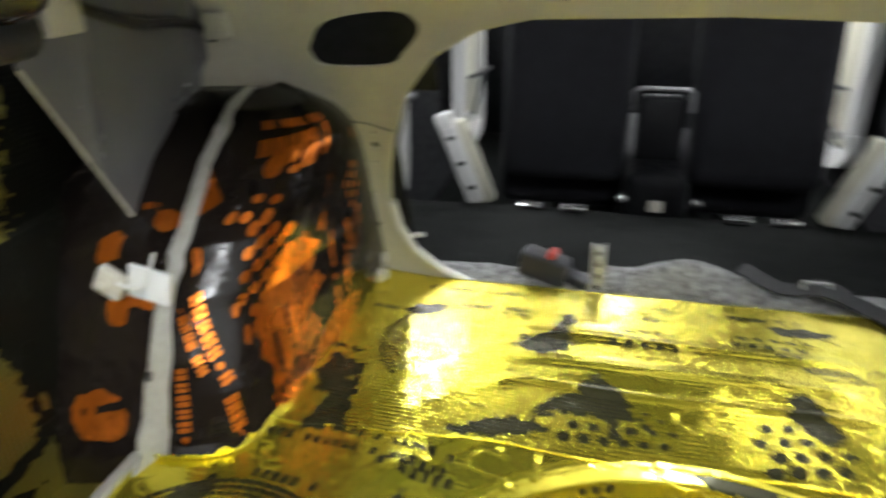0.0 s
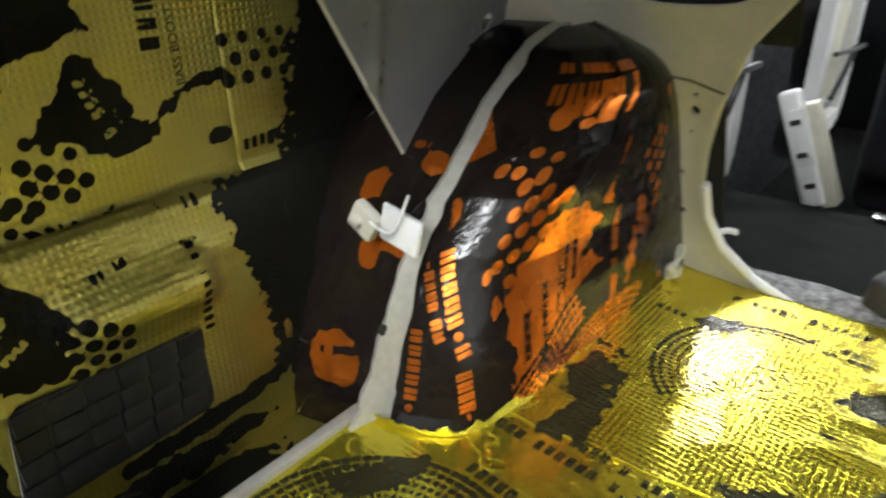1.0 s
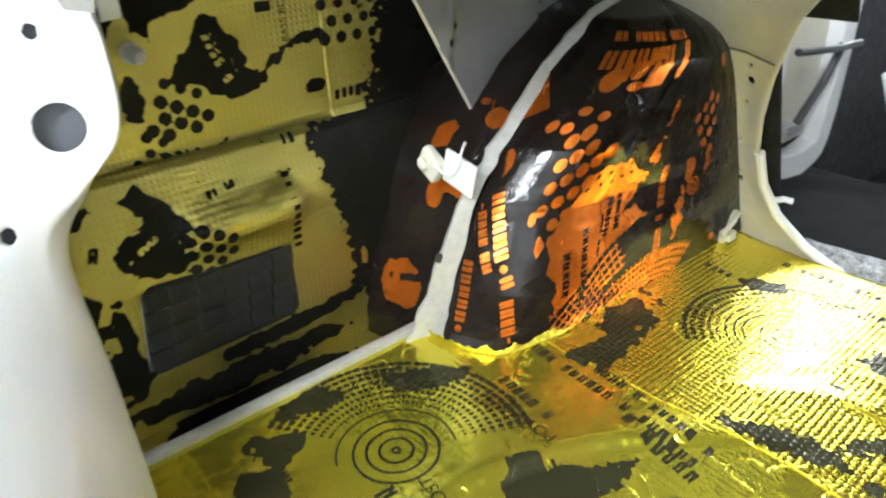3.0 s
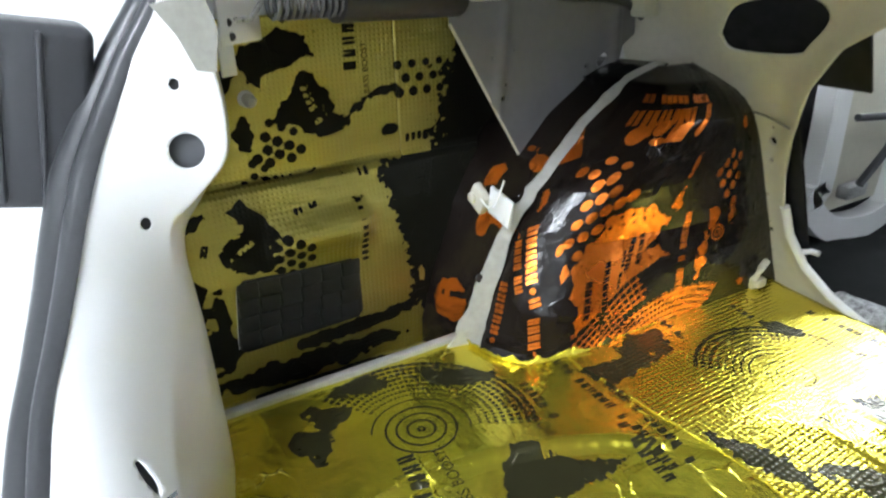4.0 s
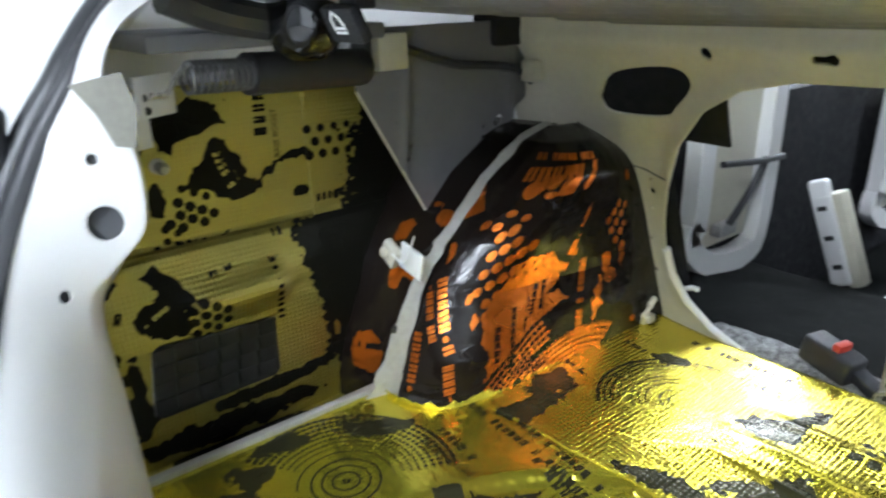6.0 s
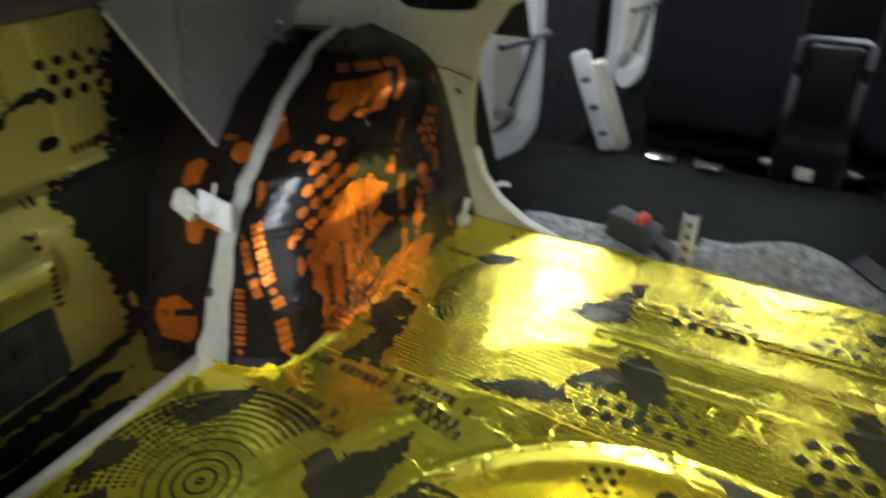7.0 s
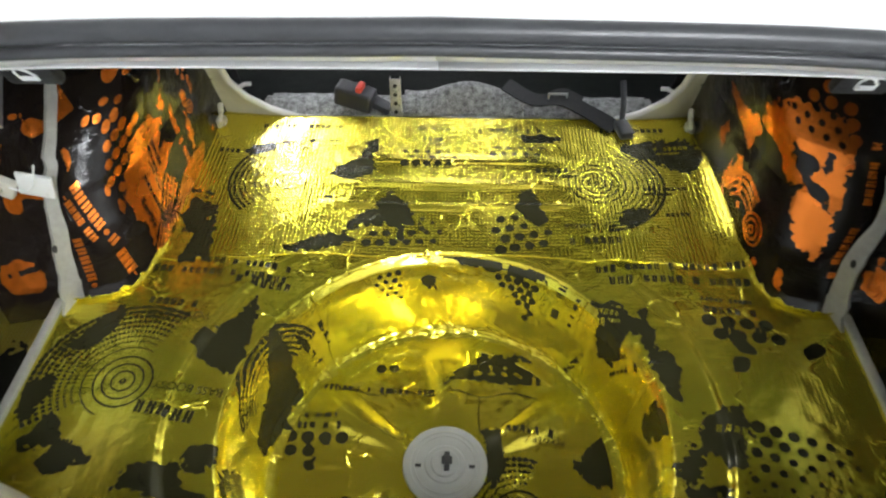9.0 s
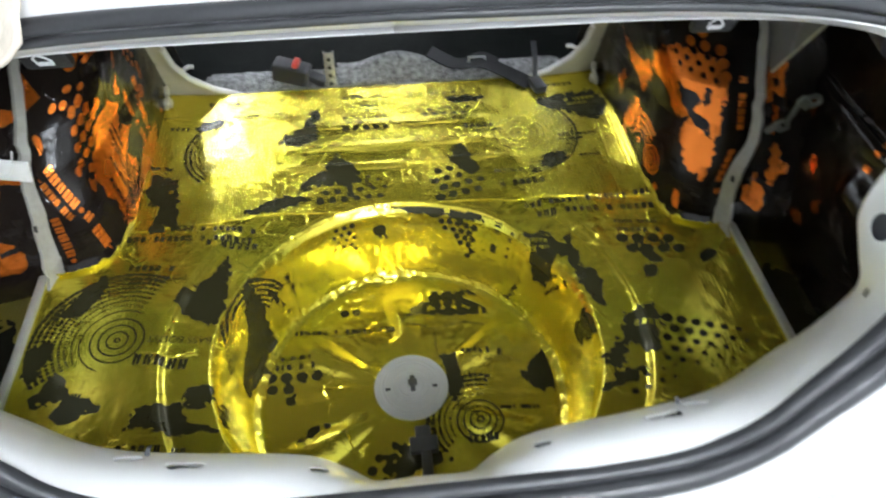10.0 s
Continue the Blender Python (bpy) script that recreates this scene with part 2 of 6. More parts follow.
def lathe(bm, prof, seg=32, c=(0, 0, 0), axis="z"):
    """Turn a profile of (radius, height)."""
    rings = []
    for r, h in prof:
        ring = []
        for k in range(seg):
            a = 2 * math.pi * k / seg
            p = (r * math.cos(a), r * math.sin(a), h)
            if axis == "y":
                p = (p[0], p[2], p[1])
            if axis == "x":
                p = (p[2], p[0], p[1])
            ring.append(bm.verts.new(Vector(p) + Vector(c)))
        rings.append(ring)
    for a, b in zip(rings, rings[1:]):
        for k in range(seg):
            bm.faces.new((a[k], a[(k + 1) % seg], b[(k + 1) % seg], b[k]))
    bm.faces.new(rings[0][::-1])
    bm.faces.new(rings[-1])


def slab(bm, outline, m, thick):
    """A plate from a 2D outline, placed by m (outline in its xy plane)."""
    a = [bm.verts.new(m @ Vector((x, y, 0))) for x, y in outline]
    b = [bm.verts.new(m @ Vector((x, y, -thick))) for x, y in outline]
    bm.faces.new(a)
    bm.faces.new(b[::-1])
    for i in range(len(a)):
        j = (i + 1) % len(a)
        bm.faces.new((a[i], b[i], b[j], a[j]))


def smooth_line(pts, n):
    """A Catmull-Rom line through the points, n steps a piece."""
    p = [Vector(q) for q in pts]
    p = [2 * p[0] - p[1]] + p + [2 * p[-1] - p[-2]]
    out = []
    for i in range(1, len(p) - 2):
        for k in range(n):
            t = k / n
            out.append(0.5 * (2 * p[i] + (p[i + 1] - p[i - 1]) * t + (2 * p[i - 1] - 5 * p[i] + 4 * p[i + 1] - p[i + 2]) * t * t
                              + (3 * p[i] - p[i - 1] - 3 * p[i + 1] + p[i + 2]) * t ** 3))
    return out + [p[-2]]


# ---------------------------------------------------------------- fields for prints and cut-outs
def vnoise(x, y, seed=0):
    x, y = np.asarray(x, float), np.asarray(y, float)
    xi, yi = np.floor(x), np.floor(y)
    xf, yf = x - xi, y - yi
    xf, yf = xf * xf * (3 - 2 * xf), yf * yf * (3 - 2 * yf)

    def h(i, j):
        s = np.sin(i * 127.1 + j * 311.7 + seed * 74.7) * 43758.5453
        return s - np.floor(s)
    a = h(xi, yi) * (1 - xf) + h(xi + 1, yi) * xf
    b = h(xi, yi + 1) * (1 - xf) + h(xi + 1, yi + 1) * xf
    return (a * (1 - yf) + b * yf) * 2 - 1


def fbm(x, y, seed=0):
    return vnoise(x, y, seed) * 0.5 + vnoise(x * 2.1, y * 2.1, seed + 5) * 0.3 + vnoise(x * 4.3, y * 4.3, seed + 9) * 0.2


def blob(a, b, ca, cb, ra, rb, rot=0, seed=1, amp=0.75, f=34):
    c, s = math.cos(radians(rot)), math.sin(radians(rot))
    p, q = (a - ca) * c + (b - cb) * s, -(a - ca) * s + (b - cb) * c
    return (1 - np.hypot(p / ra, q / rb) + amp * (fbm(a * f, b * f, seed) + 0.28 * vnoise(a * 120, b * 120, seed + 3))) * min(ra, rb)


def dots(a, b, ca, cb, na, nb, step, r, rot=0, fade=0.0, skew=0.5, down=False, taper=0):
    """Rows of dots in a slanted grid, dwindling by fade; each row shorter than the last by taper."""
    c, s = math.cos(radians(rot)), math.sin(radians(rot))
    p, q = (a - ca) * c + (b - cb) * s, -(a - ca) * s + (b - cb) * c
    q = -q if down else q
    j = np.clip(np.round(q / (step * 0.87)), 0, nb - 1)
    off = (j % 2) * skew * step
    i = np.clip(np.round((p - off) / step), 0, np.maximum(na - 1 - taper * j, 0))
    rr = r * np.maximum(0.25, 1 - fade * (i / max(na, 1) + j / max(nb, 1)))
    return rr - np.hypot(p - off - i * step, q - j * step * 0.87)


def rings(a, b, ca, cb, radii, w):
    r = np.hypot(a - ca, b - cb)
    out = np.full(np.shape(r), -1.0)
    for k in radii:
        out = np.maximum(out, w / 2 - np.abs(r - k))
    return out


def arcs(a, b, ca, cb, radii, w, a0, a1):
    """Thin arcs round a centre from bearing a0 to a1."""
    th = (np.degrees(np.arctan2(b - cb, a - ca)) - a0) % 360
    return np.where(th < a1 - a0, rings(a, b, ca, cb, radii, w), -1.0)


def fan(a, b, ca, cb, r0, r1, dr, a0, a1, dth):
    """Arcs of dashes round a centre, from bearing a0 to a1 in degrees."""
    r = np.hypot(a - ca, b - cb)
    th = np.degrees(np.arctan2(b - cb, a - ca))
    th = (th - a0) % 360
    n = int((r1 - r0) / dr)
    k = np.clip(np.round((r - r0) / dr), 0, n)
    i = np.clip(np.round(th / dth), 0, int((a1 - a0) / dth))
    grow = 0.24 + 0.12 * k / max(n, 1)
    along = np.radians(grow * 1.2 * dth - np.abs(th - i * dth)) * r
    return np.minimum(grow * dr - np.abs(r - r0 - k * dr), along)


def bars(a, b, a0, b0, rot, h, cells, ratio=0.62):
    """A line of lettering as plain blocks; a blank in cells is a gap."""
    c, s = math.cos(radians(rot)), math.sin(radians(rot))
    p, q = (a - a0) * c + (b - b0) * s, -(a - a0) * s + (b - b0) * c
    w = h * ratio
    pitch = w * 1.22
    out = np.full(np.shape(p), -1.0)
    for k, ch in enumerate(cells):
        if ch == " ":
            continue
        pk = p - (k + 0.5) * pitch
        wide = w * (0.36 + 0.1 * abs(math.sin(k * 2.7 + len(cells) + a0 * 40)))
        block = np.minimum(wide - np.abs(pk), h * 0.46 - np.abs(q))
        if h > 0.0105:
            block = np.minimum(block, np.abs(pk) - w * 0.06)
        out = np.maximum(out, block)
    return out


def lattice(a, b, a0, b0, ea, eb, cells, r, grow=0.0):
    """Round dots at a0 + i ea + j eb for the (i, j) of cells, swelling by grow with each i."""
    out = np.full(np.shape(a), -1.0)
    for i, j in cells:
        out = np.maximum(out, r + grow * i - np.hypot(a - a0 - i * ea[0] - j * eb[0], b - b0 - i * ea[1] - j * eb[1]))
    return out


def oval(a, b, ca, cb, ra, rb, rot=0):
    c, s = math.cos(radians(rot)), math.sin(radians(rot))
    p, q = (a - ca) * c + (b - cb) * s, -(a - ca) * s + (b - cb) * c
    return (1 - np.hypot(p / ra, q / rb)) * min(ra, rb)


def word(a, b, p0, p1, h, cells):
    """A makers' line from p0 to p1 as upright blocks; o is a round one, - a dash, a blank a gap."""
    d = math.hypot(p1[0] - p0[0], p1[1] - p0[1])
    c, s = (p1[0] - p0[0]) / d, (p1[1] - p0[1]) / d
    p, q = (a - p0[0]) * c + (b - p0[1]) * s, -(a - p0[0]) * s + (b - p0[1]) * c
    pitch = d / len(cells)
    out = np.full(np.shape(p), -1.0)
    for k, ch in enumerate(cells):
        if ch == " ":
            continue
        pk = p - (k + 0.5) * pitch
        if ch == "o":
            out = np.maximum(out, 0.3 * pitch - np.hypot(pk, q))
            continue
        high = h * (0.1 if ch == "-" else 0.5)
        block = np.minimum(pitch * (0.4 + 0.05 * math.sin(k * 2.7)) - np.abs(pk), high - np.abs(q))
        if ch == "x":
            # two upright strokes a letter
            block = np.minimum(block, np.abs(pk) - pitch * 0.055)
        out = np.maximum(out, block)
    return out


def most(*fields):
    out = fields[0]
    for f in fields[1:]:
        out = np.maximum(out, f)
    return out


def inside(px, py, poly):
    """Signed distance to a polygon, positive inside."""
    px, py = np.asarray(px, float), np.asarray(py, float)
    d = np.full(px.shape, 1e9)
    odd = np.zeros(px.shape, bool)
    n = len(poly)
    for i in range(n):
        (ax, ay), (bx, by) = poly[i], poly[(i + 1) % n]
        ex, ey = bx - ax, by - ay
        t = np.clip(((px - ax) * ex + (py - ay) * ey) / max(ex * ex + ey * ey, 1e-12), 0, 1)
        d = np.minimum(d, np.hypot(px - ax - ex * t, py - ay - ey * t))
        if ay != by:
            cross = (ay > py) != (by > py)
            odd ^= cross & (px < (bx - ax) * (py - ay) / (by - ay) + ax)
    return np.where(odd, d, -d)


def blot(a, b, poly, seed, amp=0.006):
    """A ragged printed blot with a torn outline and a few specks."""
    rag = amp * (1.1 * fbm(a * 55, b * 55, seed) + 0.6 * vnoise(a * 160, b * 160, seed + 1) + 0.4 * vnoise(a * 330, b * 330, seed + 2))
    return inside(a, b, poly) + rag


def clip(poly, k, sign):
    out = []
    for i, p in enumerate(poly):
        q = poly[(i + 1) % len(poly)]
        a, b = p[k] * sign, q[k] * sign
        if a > 0:
            out.append(p)
        if (a > 0) != (b > 0):
            t = a / (a - b)
            out.append(tuple(x + (y - x) * t for x, y in zip(p, q)))
    return out


OWN = {}


def sheet(name, surf, u, v, step, mats, keep=None, ink=None, parent=None, label="", thick=0.002, flip=False, real=(1, 1)):
    """A sheet over surf(u, v), cut where keep is negative, printed with the second material where ink is positive."""
    nu, nv = max(2, int(round((u[1] - u[0]) / step[0]))), max(2, int(round((v[1] - v[0]) / step[1])))
    U, V = np.meshgrid(np.linspace(*u, nu + 1), np.linspace(*v, nv + 1), indexing="ij")
    X, Y, Z = surf(U, V)
    OWN["u"], OWN["v"] = U, V
    K = keep(X, Y, Z) if keep else np.ones(U.shape)
    I = ink(X, Y, Z) if ink else -np.ones(U.shape)
    K, I = np.where(K == 0, 1e-9, K), np.where(I == 0, 1e-9, I)
    idx = np.arange(U.size).reshape(U.shape)
    corner = lambda A: np.stack([A[:-1, :-1], A[1:, :-1], A[1:, 1:], A[:-1, 1:]], -1).reshape(-1, 4)
    ck, ci, cv = corner(K), corner(I), corner(idx)
    whole = (ck > 0).all(1)
    gone = (ck <= 0).all(1)
    even = (ci > 0).all(1) | (ci <= 0).all(1)
    plain = whole & even
    faces = cv[plain].tolist()
    index = (ci[plain][:, 0] > 0).astype(int).tolist()
    uvs = list(zip(U.ravel().tolist(), V.ravel().tolist()))
    seen = {}
    u_, v_, k_, i_ = (A.ravel() for A in (U, V, K, I))
    for q in cv[~plain & ~gone]:
        poly = [(u_[n], v_[n], k_[n], i_[n], int(n)) for n in q]
        poly = clip(poly, 2, 1)
        for sign, mat in ((1, 1), (-1, 0)):
            p = clip(poly, 3, sign)
            if len(p) < 3:
                continue
            f = []
            for c in p:
                key = (round(c[0] * 2e5), round(c[1] * 2e5))
                if key not in seen:
                    seen[key] = len(uvs)
                    uvs.append((c[0], c[1]))
                if not f or f[-1] != seen[key]:
                    f.append(seen[key])
            if f[0] == f[-1]:
                f.pop()
            if len(set(f)) >= 3 and len(set(f)) == len(f):
                faces.append(f)
                index.append(mat)
    # join cut corners with the grid's own corners
    grid = {(round(a * 2e5), round(b * 2e5)): n for n, (a, b) in enumerate(uvs[:U.size])}
    move = {n: grid[key] for key, n in seen.items() if key in grid}
    used, order, clean, mats_i = {}, [], [], []
    for f, mi in zip(faces, index):
        g = []
        for n in f:
            n = move.get(n, n)
            if n not in used:
                used[n] = len(order)
                order.append(n)
            if used[n] not in g:
                g.append(used[n])
        if len(g) >= 3:
            clean.append(g[::-1] if flip else g)
            mats_i.append(mi)
    P = np.array([uvs[n] for n in order])
    X, Y, Z = surf(P[:, 0], P[:, 1])
    me = bpy.data.meshes.new(name)
    me.from_pydata(np.stack([X, Y, Z], 1).tolist(), [], clean)
    layer = me.uv_layers.new(name="UVMap")
    loops = np.empty(len(me.loops), int)
    me.loops.foreach_get("vertex_index", loops)
    layer.data.foreach_set("uv", (P[loops] * np.array(real)).ravel())
    ob = link_mesh(name, me, mats, parent, label)
    me.polygons.foreach_set("material_index", mats_i)
    if thick:
        mod = ob.modifiers.new("thickness", "SOLIDIFY")
        mod.thickness, mod.offset = thick, -1
    return ob


# ---------------------------------------------------------------- workshop round the car
GROUND = -0.62
def room():
    for name, c, s, m in (("floor", (0, 1.5, GROUND - 0.1), (9, 16, 0.2), concrete),
                          ("ceiling", (0, 1.5, 2.75), (9, 16, 0.2), wall_paint),
                          ("wall_north", (0, 9.4, 1.0), (9, 0.2, 3.6), wall_paint),
                          ("wall_south", (0, -6.4, 1.0), (9, 0.2, 3.6), rear_dimming_grey),
                          ("wall_west", (-3.2, 1.5, 1.0), (0.2, 15.6, 3.6), wall_paint),
                          ("wall_east", (3.2, 1.5, 1.0), (0.2, 15.6, 3.6), wall_paint)):
        bm = bmesh.new()
        box(bm, c, s)
        if name == "wall_west":
            for k in range(14):
                box(bm, (-3.095, 1.5, GROUND + 0.25 + 0.25 * k), (0.012, 15.4, 0.22), 0.004)
        part(name, bm, m, label="", smooth=False)["kind"] = "structure"
        tagged(bpy.data.objects[name], {"floor": "grey concrete workshop floor", "ceiling": "white painted workshop ceiling"}.get(name, "unseen grey wall added behind the car to dim the rear light" if name == "wall_south" else "white ribbed workshop wall panels"), name.split("_")[0])


room()


def led_panel():
    t = thing("ceiling_light", "white square led panel set in the workshop ceiling", "light", (0, 0, 2.64), "workshop ceiling lights")
    bm = bmesh.new()
    box(bm, (0, 0, 0), (0.62, 1.22, 0.03), 0.004)
    panel_frame = part("frame", bm, cover, t)
    bm = bmesh.new()
    box(bm, (0, 0, -0.017), (0.56, 1.16, 0.01), 0.002)
    part("diffuser", bm, lamp_glow, panel_frame)
    return t


panel_light = led_panel()
spots = [(1.0, -2.1), (1.0, -3.5), (2.4, 3.4), (0.0, 5.6)]
panel_light.location = (*spots[0], 2.64)
for x, y in spots[1:]:
    copy_thing(panel_light, pose(x, y, 2.64))
# slim fittings over the far bay
for x, y in ((-1.4, 4.35), (-2.1, 5.0), (-1.75, 3.1), (-2.6, 3.9)):
    copy_thing(panel_light, pose(x, y, 2.64) @ Matrix.Diagonal((0.5, 1, 1, 1)))

# ---------------------------------------------------------------- boot floor with its spare wheel well
WX, WY = 0.0, 0.305


def wave(x, y, s=1.0):
    """Small waves of a hand-rolled mat."""
    return s * (0.0012 * fbm(x * 9, y * 9, 3) + 0.0006 * fbm(x * 31, y * 31, 7))


def floor_z(x, y):
    th = np.arctan2(y - WY, x - WX)
    r = np.hypot(x - WX, y - WY) + 0.004 * fbm(th * 3, th * 0 + 1.5, 33) + 0.0006 * vnoise(th * 34, th * 0, 36)
    z = np.interp(r, [0.318, 0.322, 0.327, 0.335, 0.392, 0.397, 0.404, 0.41, 5], [-0.036, -0.0245, -0.0185, -0.0165, -0.013, -0.010, -0.002, 0, 0])
    # ahead of the well the step runs out into a slow rise
    slow = np.interp(r, [0.318, 0.322, 0.327, 0.335, 0.48, 5], [-0.036, -0.0245, -0.0185, -0.0165, 0, 0])
    mix = np.clip((np.sin(th) - 0.55) / 0.3, 0, 1)
    z = z * (1 - mix) + slow * mix
    # pressed ribs before the seat
    for yy, w in ((0.735, 0.006), (0.79, 0.010), (0.86, 0.012)):
        z = z + 0.004 * np.exp(-((y - yy) / w) ** 2) * (1 / (1 + np.exp((np.abs(x) - 0.2) * 60)))
    # the mat climbs a little towards the arches
    ahead = 1 / (1 + np.exp((0.62 - y) * 40))
    z = z + 0.008 * (np.clip(np.abs(x) - 0.36, 0, 1) / 0.13) ** 2 * ahead
    z = z + 8.0 * np.clip(x - 0.435, 0, 1) ** 2 * ahead / (1 + np.exp((y - 0.88) * 60))
    return z + wave(x, y)


def floor_ink(x, y, z):
    torn = most(
        blot(x, y, [(-0.4, 0.421), (-0.373, 0.454), (-0.328, 0.497), (-0.317, 0.531), (-0.312, 0.491), (-0.312, 0.426), (-0.322, 0.365), (-0.345, 0.372), (-0.365, 0.387), (-0.382, 0.393)], 21),
        blot(x, y, [(-0.435, 0.178), (-0.427, 0.208), (-0.403, 0.212), (-0.368, 0.222), (-0.352, 0.192), (-0.305, 0.168), (-0.355, 0.162)], 22),
        blot(x, y, [(0.235, 0.53), (0.28, 0.522), (0.305, 0.492), (0.327, 0.52), (0.33, 0.437), (0.362, 0.39), (0.345, 0.34), (0.325, 0.36), (0.305, 0.455), (0.27, 0.47), (0.232, 0.49)], 24, 0.008),
        blot(x, y, [(0.32, 0.24), (0.362, 0.275), (0.372, 0.315), (0.43, 0.326), (0.425, 0.28), (0.408, 0.222), (0.37, 0.25), (0.33, 0.195), (0.318, 0.21)], 26, 0.011),
        blot(x, y, [(0.335, 0.905), (0.36, 0.925), (0.43, 0.925), (0.475, 0.93), (0.49, 0.86), (0.47, 0.825), (0.44, 0.83), (0.41, 0.86), (0.38, 0.87)], 16, 0.01),
        blot(x, y, [(-0.235, 0.815), (-0.225, 0.845), (-0.19, 0.86), (-0.165, 0.93), (-0.15, 0.925), (-0.16, 0.87), (-0.15, 0.83), (-0.18, 0.8), (-0.21, 0.805)], 11, 0.009),
        blot(x, y, [(-0.2, 0.672), (-0.17, 0.712), (-0.14, 0.725), (-0.115, 0.77), (-0.085, 0.74), (-0.065, 0.7), (-0.09, 0.68), (-0.13, 0.69)], 13, 0.01),
        blot(x, y, [(-0.3, 0.615), (-0.25, 0.65), (-0.2, 0.665), (-0.17, 0.65), (-0.2, 0.635), (-0.25, 0.612)], 14, 0.008),
        blot(x, y, [(0.12, 0.73), (0.13, 0.775), (0.15, 0.78), (0.175, 0.72), (0.17, 0.69), (0.14, 0.7)], 17, 0.008),
        blot(x, y, [(0.13, 0.945), (0.15, 0.92), (0.21, 0.925), (0.22, 0.94), (0.18, 0.95)], 15, 0.005),
        blob(x, y, 0.33, 0.705, 0.026, 0.02, 40, 3), blob(x, y, -0.545, 0.435, 0.05, 0.018, 60, 4, 0.5), blob(x, y, -0.6, 0.31, 0.035, 0.018, 80, 8), blob(x, y, -0.56, 0.255, 0.03, 0.022, 30, 9), blob(x, y, -0.52, 0.215, 0.035, 0.018, 10, 10, 0.9),
        blob(x, y, -0.385, 0.895, 0.035, 0.016, 30, 2, 0.5), blob(x, y, -0.44, 0.63, 0.06, 0.02, 85, 28, 0.8), blob(x, y, -0.46, 0.7, 0.03, 0.055, 10, 29, 0.8), blob(x, y, -0.33, 0.235, 0.03, 0.02, 30, 23), blob(x, y, 0.56, 0.42, 0.02, 0.01, 40, 30),
        blob(x, y, 0.34, 0.19, 0.035, 0.012, 20, 27, 1.0), blob(x, y, 0.445, 0.395, 0.016, 0.012, 60, 35, 0.6))
    clear = most(bars(x, y, -0.375, 0.44, 75, 0.016, "xxxxx"), bars(x, y, 0.4, 0.905, 0, 0.013, "x xxxxx"), bars(x, y, 0.405, 0.89, 0, 0.006, "xxxxxxxxxx"), bars(x, y, 0.385, 0.295, -20, 0.014, "xxxx"),
                 bars(x, y, 0.24, 0.512, -20, 0.011, "xxxxx"), bars(x, y, 0.25, 0.495, -20, 0.007, "xxxxxx"))
